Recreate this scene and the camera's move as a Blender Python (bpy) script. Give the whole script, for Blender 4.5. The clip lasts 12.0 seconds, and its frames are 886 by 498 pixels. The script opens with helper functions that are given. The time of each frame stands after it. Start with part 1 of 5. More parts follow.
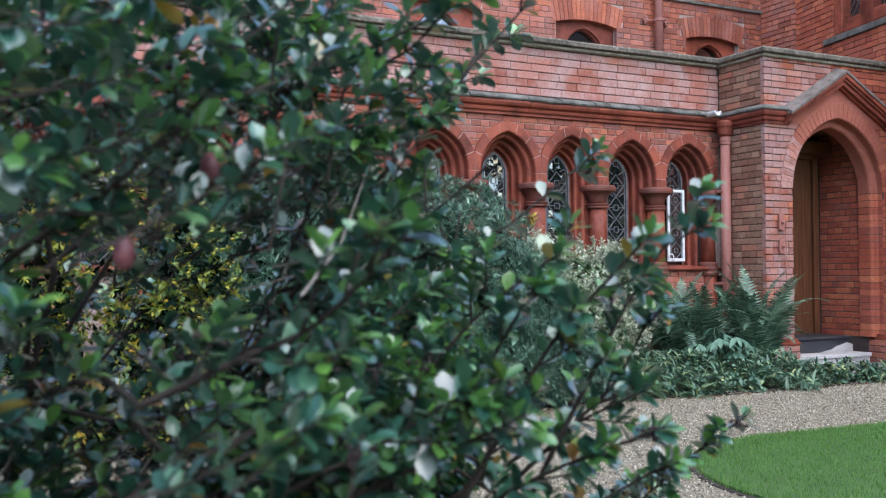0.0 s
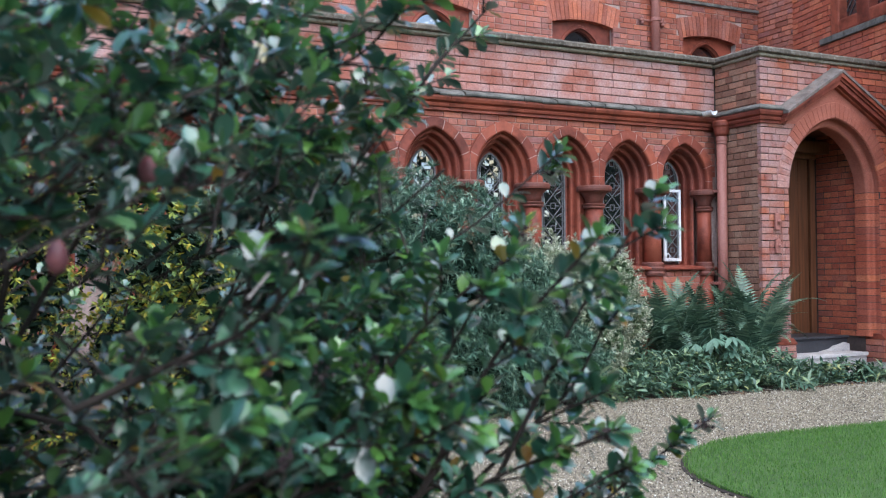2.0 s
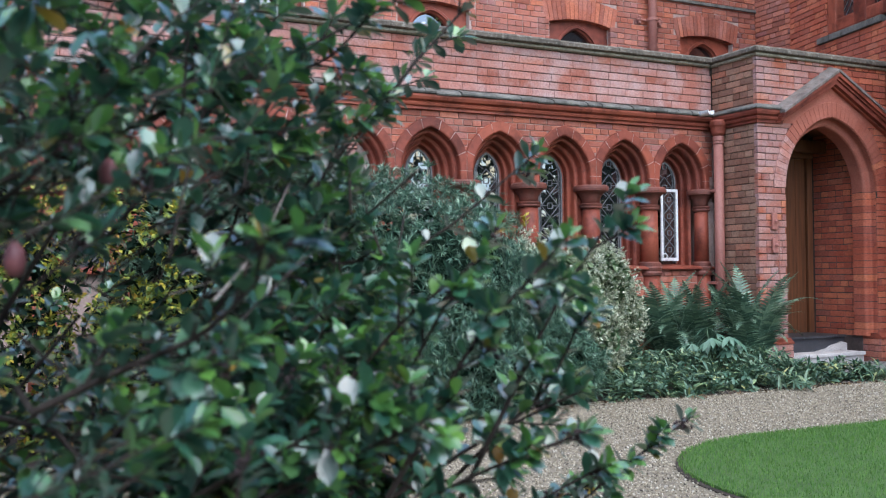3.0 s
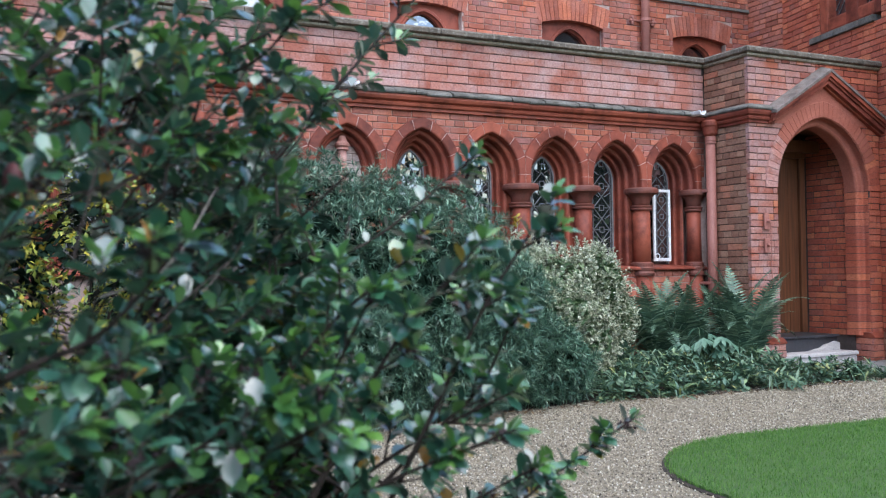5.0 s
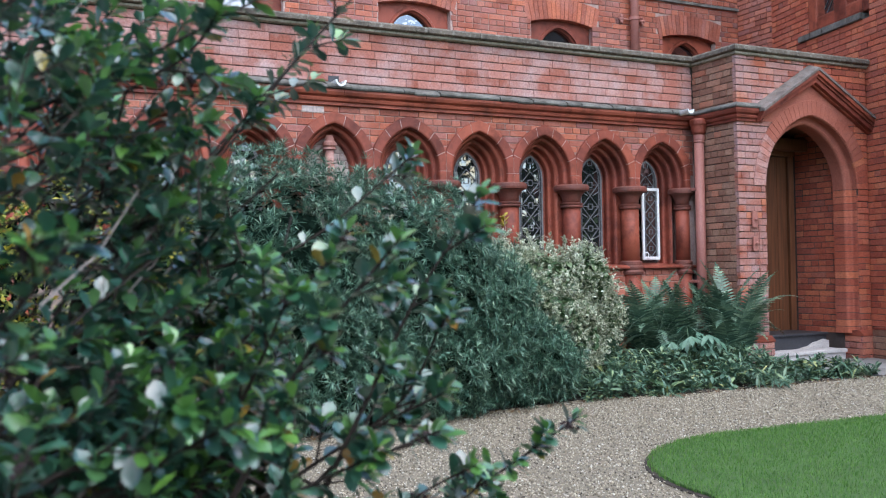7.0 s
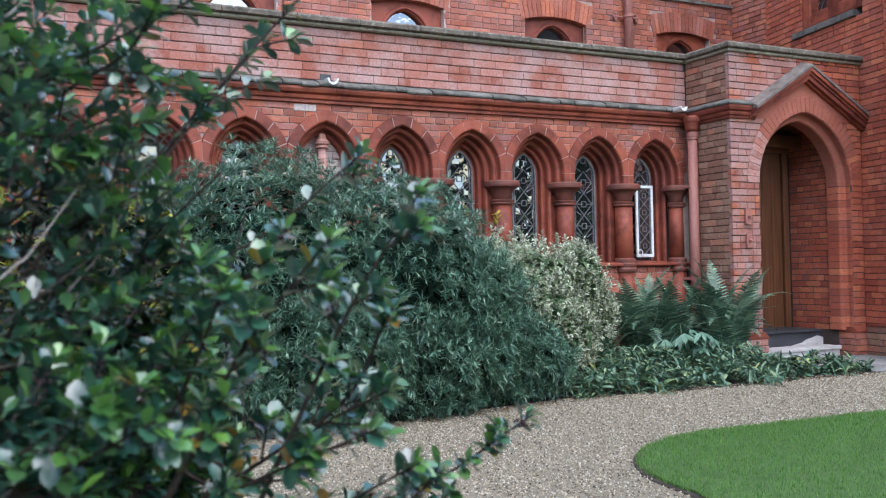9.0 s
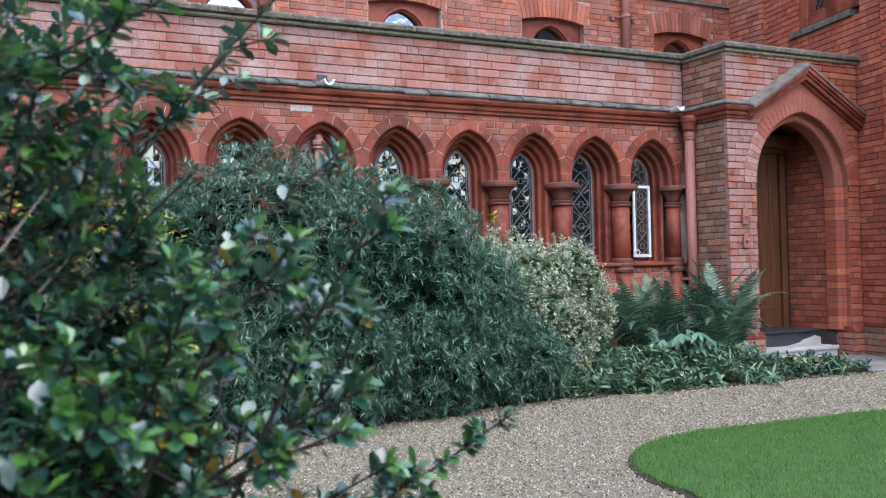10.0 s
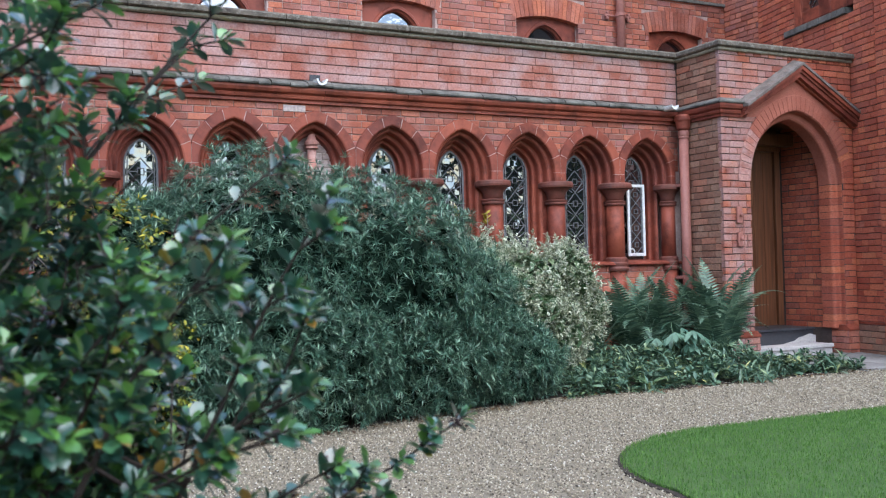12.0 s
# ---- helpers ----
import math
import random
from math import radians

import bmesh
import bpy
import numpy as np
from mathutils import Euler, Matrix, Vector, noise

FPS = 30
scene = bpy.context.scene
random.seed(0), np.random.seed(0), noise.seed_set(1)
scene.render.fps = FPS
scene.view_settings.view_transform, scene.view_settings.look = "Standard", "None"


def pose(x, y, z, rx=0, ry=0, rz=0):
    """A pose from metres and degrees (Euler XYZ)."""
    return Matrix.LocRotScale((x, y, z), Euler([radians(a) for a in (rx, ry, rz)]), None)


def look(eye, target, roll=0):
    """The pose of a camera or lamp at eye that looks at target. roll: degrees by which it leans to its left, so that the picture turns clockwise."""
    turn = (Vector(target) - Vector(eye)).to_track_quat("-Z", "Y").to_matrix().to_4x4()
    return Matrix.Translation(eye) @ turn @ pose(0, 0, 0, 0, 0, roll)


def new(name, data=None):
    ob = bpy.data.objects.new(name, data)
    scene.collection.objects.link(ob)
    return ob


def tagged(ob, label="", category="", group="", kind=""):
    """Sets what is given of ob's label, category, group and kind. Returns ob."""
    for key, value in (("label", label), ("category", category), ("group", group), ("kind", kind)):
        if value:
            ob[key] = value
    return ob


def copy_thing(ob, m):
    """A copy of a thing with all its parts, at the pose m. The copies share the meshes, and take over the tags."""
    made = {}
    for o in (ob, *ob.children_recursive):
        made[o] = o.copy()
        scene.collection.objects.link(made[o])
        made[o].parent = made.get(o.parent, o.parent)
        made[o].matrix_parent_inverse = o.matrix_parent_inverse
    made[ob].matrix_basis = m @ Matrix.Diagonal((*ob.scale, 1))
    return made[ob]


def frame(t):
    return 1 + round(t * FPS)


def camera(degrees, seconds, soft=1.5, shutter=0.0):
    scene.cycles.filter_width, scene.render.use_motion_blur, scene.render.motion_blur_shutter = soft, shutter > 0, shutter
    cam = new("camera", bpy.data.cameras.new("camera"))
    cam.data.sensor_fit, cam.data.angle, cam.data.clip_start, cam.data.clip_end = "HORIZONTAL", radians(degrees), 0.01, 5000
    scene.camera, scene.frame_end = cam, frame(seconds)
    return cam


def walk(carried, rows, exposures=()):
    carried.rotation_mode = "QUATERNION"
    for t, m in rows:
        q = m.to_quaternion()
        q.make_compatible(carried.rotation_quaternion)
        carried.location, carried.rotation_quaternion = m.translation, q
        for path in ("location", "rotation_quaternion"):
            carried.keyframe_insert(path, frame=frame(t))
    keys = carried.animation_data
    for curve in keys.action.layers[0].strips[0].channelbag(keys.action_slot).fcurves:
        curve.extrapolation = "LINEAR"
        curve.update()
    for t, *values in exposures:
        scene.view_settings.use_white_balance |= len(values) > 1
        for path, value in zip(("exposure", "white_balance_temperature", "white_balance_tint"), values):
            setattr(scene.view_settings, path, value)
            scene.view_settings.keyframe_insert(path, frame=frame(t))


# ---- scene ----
cam = camera(50.0, 12.0, soft=1.2)
PATH = [
    (0, (-6.903, -8.046, 1.053), (-6.023, -6.251, 1.102), -0.3),
    (0.5, (-6.895, -8.05, 1.054), (-6.015, -6.255, 1.101), -0.3),
    (1, (-6.884, -8.055, 1.054), (-6.004, -6.259, 1.102), -0.3),
    (1.5, (-6.872, -8.061, 1.054), (-5.993, -6.265, 1.103), -0.3),
    (2, (-6.861, -8.067, 1.055), (-5.982, -6.271, 1.104), -0.4),
    (2.5, (-6.848, -8.074, 1.055), (-5.97, -6.278, 1.105), -0.5),
    (3, (-6.835, -8.08, 1.056), (-5.956, -6.285, 1.105), -0.5),
    (5, (-6.771, -8.119, 1.056), (-5.891, -6.324, 1.107), -0.7),
    (5.5, (-6.752, -8.128, 1.056), (-5.87, -6.334, 1.108), -0.7),
    (6, (-6.736, -8.135, 1.057), (-5.852, -6.341, 1.107), -0.7),
    (6.5, (-6.721, -8.141, 1.057), (-5.834, -6.349, 1.107), -0.8),
    (7, (-6.704, -8.149, 1.057), (-5.816, -6.358, 1.106), -0.9),
    (9, (-6.648, -8.177, 1.056), (-5.759, -6.386, 1.101), -1.1),
    (9.5, (-6.634, -8.183, 1.056), (-5.745, -6.392, 1.101), -1.2),
    (10, (-6.621, -8.19, 1.055), (-5.732, -6.399, 1.101), -1.2),
    (10.5, (-6.608, -8.195, 1.056), (-5.719, -6.404, 1.101), -1.2),
    (11, (-6.596, -8.203, 1.055), (-5.706, -6.412, 1.1), -1.3),
    (11.5, (-6.582, -8.211, 1.055), (-5.693, -6.42, 1.1), -1.3),
    (12, (-6.568, -8.217, 1.054), (-5.679, -6.426, 1.099), -1.4),
]
walk(cam, [(t, look(eye, target, roll)) for t, eye, target, roll in PATH])
cam.data.dof.use_dof = True
cam.data.dof.focus_distance = 9.0
cam.data.dof.aperture_fstop = 9.5

# ---------------------------------------------------------------- light
world = bpy.data.worlds.new("sky")
scene.world = world
world.use_nodes = True
wn = world.node_tree
bgn = wn.nodes["Background"]
sky = wn.nodes.new("ShaderNodeTexSky")
sky.sky_type = "NISHITA"
sky.sun_disc = False
SUN_EL, SUN_AZ = 60.0, 178.0
sky.sun_elevation = radians(SUN_EL)
sky.sun_rotation = radians(SUN_AZ)
sky.air_density, sky.dust_density, sky.ozone_density = 1.0, 1.0, 2.5
wn.links.new(sky.outputs[0], bgn.inputs["Color"])
bgn.inputs["Strength"].default_value = 0.15
sun_data = bpy.data.lights.new("sun", "SUN")
sun_data.energy, sun_data.angle, sun_data.color = 1.45, radians(95), (0.97, 0.985, 1.0)
sun = new("sun", sun_data)
_az = radians(SUN_AZ)
_d = Vector((math.sin(_az) * math.cos(radians(SUN_EL)), math.cos(_az) * math.cos(radians(SUN_EL)), math.sin(radians(SUN_EL))))
sun.matrix_world = look(_d * 30, (0, 0, 0))
scene.view_settings.exposure = 1.7


# ---------------------------------------------------------------- materials
def material(name, rough=0.7, metallic=0.0, spec=0.5):
    m = bpy.data.materials.new(name)
    m.use_nodes = True
    b = m.node_tree.nodes["Principled BSDF"]
    b.inputs["Roughness"].default_value = rough
    b.inputs["Metallic"].default_value = metallic
    b.inputs["Specular IOR Level"].default_value = spec
    return m, m.node_tree.nodes, m.node_tree.links, b


def ramp(nodes, stops):
    r = nodes.new("ShaderNodeValToRGB")
    while len(r.color_ramp.elements) < len(stops):
        r.color_ramp.elements.new(0.5)
    for e, (p, c) in zip(r.color_ramp.elements, stops):
        e.position, e.color = p, (*c, 1)
    return r


def noise_node(nodes, links, scale, detail=4.0, rough=0.6, coord="Object"):
    tc = nodes.new("ShaderNodeTexCoord") if coord == "Object" else nodes.new("ShaderNodeNewGeometry")
    n = nodes.new("ShaderNodeTexNoise")
    n.inputs["Scale"].default_value, n.inputs["Detail"].default_value, n.inputs["Roughness"].default_value = scale, detail, rough
    links.new(tc.outputs["Object" if coord == "Object" else "Position"], n.inputs["Vector"])
    return n


def mixc(nodes, links, fac, a, b, mode="MIX"):
    n = nodes.new("ShaderNodeMix")
    n.data_type, n.blend_type = "RGBA", mode
    for key, v in ((0, fac), (6, a), (7, b)):
        if isinstance(v, (int, float)):
            n.inputs[key].default_value = v
        elif isinstance(v, tuple):
            n.inputs[key].default_value = (*v, 1)
        else:
            links.new(v, n.inputs[key])
    return n.outputs[2]


def bump(nodes, links, b, height, strength, dist):
    n = nodes.new("ShaderNodeBump")
    n.inputs["Strength"].default_value, n.inputs["Distance"].default_value = strength, dist
    links.new(height, n.inputs["Height"])
    links.new(n.outputs["Normal"], b.inputs["Normal"])


def varied(nodes, links):
    """A number from 0 to 1 that differs from piece to piece."""
    oi, ge, ad, fr = nodes.new("ShaderNodeObjectInfo"), nodes.new("ShaderNodeNewGeometry"), nodes.new("ShaderNodeMath"), nodes.new("ShaderNodeMath")
    ad.operation, fr.operation = "ADD", "FRACT"
    links.new(oi.outputs["Random"], ad.inputs[0])
    links.new(ge.outputs["Random Per Island"], ad.inputs[1])
    links.new(ad.outputs[0], fr.inputs[0])
    return fr.outputs[0]


def brick_material(name, stops, bloom=0.3, bloom_col=(0.50, 0.33, 0.31)):
    m, n, l, b = material(name, 0.85, spec=0.3)
    r = ramp(n, stops)
    l.new(varied(n, l), r.inputs[0])
    big, fine = noise_node(n, l, 2.2, 5, 0.65, "Geo"), noise_node(n, l, 55, 4, 0.7, "Geo")
    st = ramp(n, [(0.42, (0, 0, 0)), (0.72, (1, 1, 1))])
    l.new(big.outputs["Fac"], st.inputs[0])
    mu = n.new("ShaderNodeMath")
    mu.operation = "MULTIPLY"
    mu.inputs[1].default_value = bloom
    l.new(st.outputs[0], mu.inputs[0])
    c = mixc(n, l, mu.outputs[0], r.outputs[0], bloom_col)
    sp = ramp(n, [(0.3, (0.62, 0.6, 0.6)), (0.6, (1.08, 1.05, 1.02))])
    l.new(fine.outputs["Fac"], sp.inputs[0])
    c = mixc(n, l, 1.0, c, sp.outputs[0], "MULTIPLY")
    l.new(c, b.inputs["Base Color"])
    bump(n, l, b, fine.outputs["Fac"], 0.5, 0.004)
    return m


BRICK_STOPS = [(0.0, (0.24, 0.075, 0.05)), (0.3, (0.32, 0.095, 0.06)), (0.6, (0.38, 0.115, 0.07)), (0.82, (0.47, 0.15, 0.085)), (0.95, (0.33, 0.12, 0.10)), (1.0, (0.16, 0.07, 0.065))]
M_BRICK = brick_material("brick", BRICK_STOPS, 0.35)
M_BRICK_PALE = brick_material("bloomed_brick", [(0.0, (0.29, 0.095, 0.065)), (0.35, (0.36, 0.135, 0.10)), (0.65, (0.39, 0.165, 0.13)), (0.88, (0.42, 0.19, 0.155)), (1.0, (0.45, 0.14, 0.075))], 0.95, (0.47, 0.365, 0.36))
M_BRICK_RED = brick_material("rubbed_red_brick", [(0.0, (0.31, 0.075, 0.046)), (0.4, (0.41, 0.10, 0.056)), (0.75, (0.48, 0.13, 0.07)), (0.93, (0.55, 0.17, 0.085)), (1.0, (0.26, 0.085, 0.068))], 0.18, (0.46, 0.26, 0.22))
M_BRICK_BROWN = brick_material("weathered_brick", [(0.0, (0.19, 0.085, 0.058)), (0.5, (0.26, 0.125, 0.085)), (0.8, (0.32, 0.18, 0.125)), (1.0, (0.42, 0.14, 0.085))], 0.35, (0.36, 0.27, 0.20))
M_BRICK_MIX = brick_material("part_bloomed_brick", [(0.0, (0.24, 0.075, 0.055)), (0.3, (0.36, 0.105, 0.058)), (0.55, (0.31, 0.145, 0.12)), (0.8, (0.37, 0.185, 0.155)), (1.0, (0.46, 0.15, 0.07))], 0.7, (0.42, 0.33, 0.335))
M_BRICK_WHITE = brick_material("whitened_brick", [(0.0, (0.42, 0.32, 0.29)), (0.6, (0.55, 0.46, 0.43)), (1.0, (0.40, 0.22, 0.18))], 0.4, (0.6, 0.54, 0.52))


def mottled(name, lo, hi, scale, rough, bumpy, fine=60, dirt=(0.06, 0.05, 0.045), dirt_amount=0.5, spec=0.4):
    m, n, l, b = material(name, rough, spec=spec)
    a, f, d = noise_node(n, l, scale, 5, 0.65, "Geo"), noise_node(n, l, fine, 5, 0.7, "Geo"), noise_node(n, l, scale * 2.7, 6, 0.75, "Geo")
    r = ramp(n, [(0.3, lo), (0.7, hi)])
    l.new(a.outputs["Fac"], r.inputs[0])
    dr = ramp(n, [(0.52, (0, 0, 0)), (0.75, (dirt_amount,) * 3)])
    l.new(d.outputs["Fac"], dr.inputs[0])
    c = mixc(n, l, dr.outputs[0], r.outputs[0], dirt)
    g = ramp(n, [(0.3, (0.75,) * 3), (0.65, (1.1,) * 3)])
    l.new(f.outputs["Fac"], g.inputs[0])
    c = mixc(n, l, 1.0, c, g.outputs[0], "MULTIPLY")
    l.new(c, b.inputs["Base Color"])
    bump(n, l, b, f.outputs["Fac"], 0.5, bumpy)
    return m


M_MORTAR = mottled("sooty_mortar", (0.05, 0.036, 0.032), (0.11, 0.08, 0.07), 3, 0.95, 0.004)
M_MORTAR_PALE = mottled("lime_mortar", (0.34, 0.235, 0.20), (0.50, 0.38, 0.34), 4, 0.95, 0.004)
def terracotta():
    m, n, l, b = material("terracotta", 0.55, spec=0.3)
    r = ramp(n, [(0.0, (0.20, 0.048, 0.031)), (0.5, (0.27, 0.064, 0.038)), (1.0, (0.34, 0.086, 0.049))])
    l.new(varied(n, l), r.inputs[0])
    a, d, f = noise_node(n, l, 3.5, 6, 0.7, "Geo"), noise_node(n, l, 9, 6, 0.75, "Geo"), noise_node(n, l, 70, 4, 0.7, "Geo")
    lo = ramp(n, [(0.36, (0.45, 0.42, 0.42)), (0.55, (1, 1, 1)), (0.75, (1.12, 1.12, 1.12))])
    l.new(a.outputs["Fac"], lo.inputs[0])
    c = mixc(n, l, 1.0, r.outputs[0], lo.outputs[0], "MULTIPLY")
    st = ramp(n, [(0.58, (0, 0, 0)), (0.76, (0.6, 0.6, 0.6))])
    l.new(d.outputs["Fac"], st.inputs[0])
    c = mixc(n, l, st.outputs[0], c, (0.055, 0.034, 0.03))
    ef = ramp(n, [(0.24, (0.35, 0.35, 0.35)), (0.36, (0, 0, 0))])
    l.new(d.outputs["Fac"], ef.inputs[0])
    c = mixc(n, l, ef.outputs[0], c, (0.46, 0.27, 0.22))
    l.new(c, b.inputs["Base Color"])
    bump(n, l, b, f.outputs["Fac"], 0.4, 0.002)
    return m


M_TERRA = terracotta()
M_TERRA_FACE = mottled("rubbed_terracotta", (0.29, 0.08, 0.05), (0.39, 0.125, 0.083), 4, 0.75, 0.002, dirt=(0.20, 0.075, 0.055), dirt_amount=0.6)
M_TERRA_DARK = mottled("stained_terracotta", (0.10, 0.038, 0.028), (0.22, 0.062, 0.042), 6, 0.6, 0.002, dirt=(0.05, 0.04, 0.038), dirt_amount=0.7)
M_GABLE = mottled("weathered_terracotta", (0.085, 0.07, 0.06), (0.24, 0.205, 0.185), 6, 0.85, 0.004, dirt=(0.15, 0.07, 0.05), dirt_amount=0.7)
M_TERRA_PALE = mottled("faded_terracotta", (0.30, 0.13, 0.10), (0.40, 0.18, 0.14), 3, 0.7, 0.0015, dirt=(0.5, 0.36, 0.33), dirt_amount=0.6)
M_JOINT = mottled("pale_joint", (0.55, 0.42, 0.37), (0.72, 0.6, 0.55), 6, 0.95, 0.002)
M_LICHEN = mottled("lichened_stone", (0.20, 0.175, 0.13), (0.42, 0.38, 0.30), 9, 0.95, 0.005, dirt=(0.06, 0.05, 0.04), dirt_amount=0.9)
M_COPING = mottled("coping_stone", (0.05, 0.042, 0.034), (0.17, 0.14, 0.11), 8, 0.95, 0.006, dirt=(0.40, 0.38, 0.33), dirt_amount=0.8)
M_SLATE = mottled("weathered_stone", (0.045, 0.041, 0.034), (0.21, 0.2, 0.178), 6, 0.9, 0.006, dirt=(0.035, 0.034, 0.032), dirt_amount=0.85)
M_STEP = mottled("worn_limestone", (0.38, 0.36, 0.35), (0.55, 0.52, 0.5), 4, 0.85, 0.002, dirt=(0.2, 0.19, 0.18), dirt_amount=0.5)
M_FLAG = mottled("flagstone", (0.13, 0.125, 0.12), (0.25, 0.24, 0.23), 2, 0.9, 0.003, dirt=(0.12, 0.11, 0.1))
M_RISER = mottled("dark_slate_step", (0.025, 0.027, 0.032), (0.05, 0.052, 0.06), 4, 0.5, 0.001)
M_PIPE = mottled("painted_iron", (0.30, 0.115, 0.09), (0.37, 0.155, 0.125), 4, 0.55, 0.001, dirt=(0.25, 0.1, 0.08))
M_WHITE = mottled("white_paint", (0.72, 0.73, 0.74), (0.82, 0.83, 0.83), 5, 0.45, 0.0005, dirt=(0.5, 0.48, 0.45), dirt_amount=0.3)
M_LEAD = mottled("lead", (0.10, 0.10, 0.105), (0.2, 0.2, 0.205), 20, 0.6, 0.001)
M_PLASTER = mottled("plaster", (0.25, 0.22, 0.2), (0.33, 0.3, 0.27), 2, 0.9, 0.001)
M_SOIL = mottled("soil", (0.018, 0.013, 0.01), (0.05, 0.038, 0.028), 8, 1.0, 0.02, 40)
M_GROUND = mottled("gravel_bed", (0.12, 0.10, 0.073), (0.24, 0.205, 0.15), 30, 0.95, 0.01, 90, dirt=(0.10, 0.085, 0.07))
M_TURF = mottled("turf", (0.035, 0.075, 0.018), (0.06, 0.12, 0.028), 5, 0.95, 0.01, 90, dirt=(0.05, 0.06, 0.02))


def wood_material():
    m, n, l, b = material("stained_oak", 0.5)
    tc = n.new("ShaderNodeNewGeometry")
    mp = n.new("ShaderNodeMapping")
    mp.inputs["Scale"].default_value = (14, 14, 0.7)
    l.new(tc.outputs["Position"], mp.inputs["Vector"])
    no = n.new("ShaderNodeTexNoise")
    no.inputs["Scale"].default_value, no.inputs["Detail"].default_value = 3, 6
    l.new(mp.outputs[0], no.inputs["Vector"])
    r = ramp(n, [(0.3, (0.075, 0.026, 0.010)), (0.6, (0.135, 0.05, 0.020)), (0.8, (0.175, 0.068, 0.029))])
    l.new(no.outputs["Fac"], r.inputs[0])
    l.new(r.outputs[0], b.inputs["Base Color"])
    bump(n, l, b, no.outputs["Fac"], 0.3, 0.003)
    return m


M_WOOD = wood_material()


def glass_material():
    m, n, l, b = material("old_glass", 0.03)
    b.inputs["Base Color"].default_value = (0.012, 0.014, 0.016, 1)
    b.inputs["IOR"].default_value = 2.8
    f = noise_node(n, l, 9, 2, 0.5, "Geo")
    bump(n, l, b, f.outputs["Fac"], 0.25, 0.01)
    return m


M_GLASS = glass_material()


def leaf_material(name, stops, rough=0.4, spec=0.5, under=0.0, coat=0.0):
    m, n, l, b = material(name, rough, spec=spec)
    b.inputs["Coat Weight"].default_value, b.inputs["Coat Roughness"].default_value = coat, 0.2
    b.inputs["Coat IOR"].default_value = 1.7
    r = ramp(n, stops)
    l.new(varied(n, l), r.inputs[0])
    f = noise_node(n, l, 40, 3, 0.6, "Geo")
    g = ramp(n, [(0.3, (0.72,) * 3), (0.7, (1.15,) * 3)])
    l.new(f.outputs["Fac"], g.inputs[0])
    c = mixc(n, l, 1.0, r.outputs[0], g.outputs[0], "MULTIPLY")
    l.new(c, b.inputs["Base Color"])
    if under:
        tr = n.new("ShaderNodeBsdfTranslucent")
        l.new(c, tr.inputs["Color"])
        mx = n.new("ShaderNodeMixShader")
        mx.inputs[0].default_value = under
        l.new(b.outputs[0], mx.inputs[1])
        l.new(tr.outputs[0], mx.inputs[2])
        l.new(mx.outputs[0], n["Material Output"].inputs["Surface"])
    return m


M_LEAF_NEAR = leaf_material("glossy_leaf", [(0.0, (0.012, 0.055, 0.04)), (0.45, (0.024, 0.098, 0.066)), (0.75, (0.042, 0.142, 0.078)), (0.9, (0.075, 0.19, 0.06)), (0.972, (0.11, 0.23, 0.05)), (0.988, (0.36, 0.24, 0.03)), (1.0, (0.38, 0.18, 0.03))], 0.36, 0.7, 0.10, 1.0)
M_LEAF_TIP = leaf_material("young_leaf", [(0.0, (0.05, 0.15, 0.04)), (0.6, (0.09, 0.24, 0.05)), (1.0, (0.15, 0.33, 0.06))], 0.34, 0.6, 0.22, 0.9)
M_LEAF_BLUE = leaf_material("blue_green_leaf", [(0.0, (0.014, 0.05, 0.032)), (0.45, (0.055, 0.14, 0.092)), (0.8, (0.17, 0.31, 0.215)), (1.0, (0.34, 0.48, 0.33))], 0.36, 0.5, 0.12)
# near-black leaf colour that paints the shade in a shrub's gaps
M_LEAF_SHADE = leaf_material("gap_shade_leaf", [(0.0, (0.005, 0.014, 0.009)), (1.0, (0.014, 0.03, 0.019))], 0.9, 0.05)
M_LEAF_GREEN = leaf_material("green_leaf", [(0.0, (0.05, 0.105, 0.045)), (0.7, (0.10, 0.17, 0.08)), (1.0, (0.17, 0.23, 0.11))], 0.45, 0.4, 0.1)
M_LEAF_CREAM = leaf_material("cream_leaf_margin", [(0.0, (0.45, 0.48, 0.33)), (0.6, (0.6, 0.62, 0.47)), (1.0, (0.7, 0.7, 0.58))], 0.5, 0.4, 0.2)
M_LEAF_YELLOW = leaf_material("yellow_leaf", [(0.0, (0.13, 0.15, 0.02)), (0.5, (0.3, 0.27, 0.03)), (0.8, (0.42, 0.33, 0.04)), (1.0, (0.36, 0.2, 0.02))], 0.5, 0.4, 0.2)
M_FERN = leaf_material("fern_leaf", [(0.0, (0.038, 0.085, 0.055)), (0.6, (0.092, 0.17, 0.11)), (1.0, (0.19, 0.28, 0.175))], 0.42, 0.5, 0.12)
M_HELLEBORE = leaf_material("pale_blue_green_leaf", [(0.0, (0.06, 0.14, 0.09)), (1.0, (0.12, 0.22, 0.15))], 0.5, 0.4, 0.1)
M_GRASS = leaf_material("grass_blade", [(0.0, (0.055, 0.14, 0.026)), (0.6, (0.09, 0.215, 0.038)), (1.0, (0.15, 0.28, 0.055))], 0.5, 0.3, 0.2)
M_STONES = leaf_material("gravel_stone", [(0.0, (0.05, 0.04, 0.032)), (0.3, (0.22, 0.185, 0.13)), (0.65, (0.39, 0.335, 0.24)), (0.9, (0.52, 0.46, 0.35)), (1.0, (0.66, 0.63, 0.55))], 0.85, 0.3)
M_BARK = mottled("bark", (0.016, 0.012, 0.010), (0.042, 0.03, 0.024), 30, 0.9, 0.004, 150)
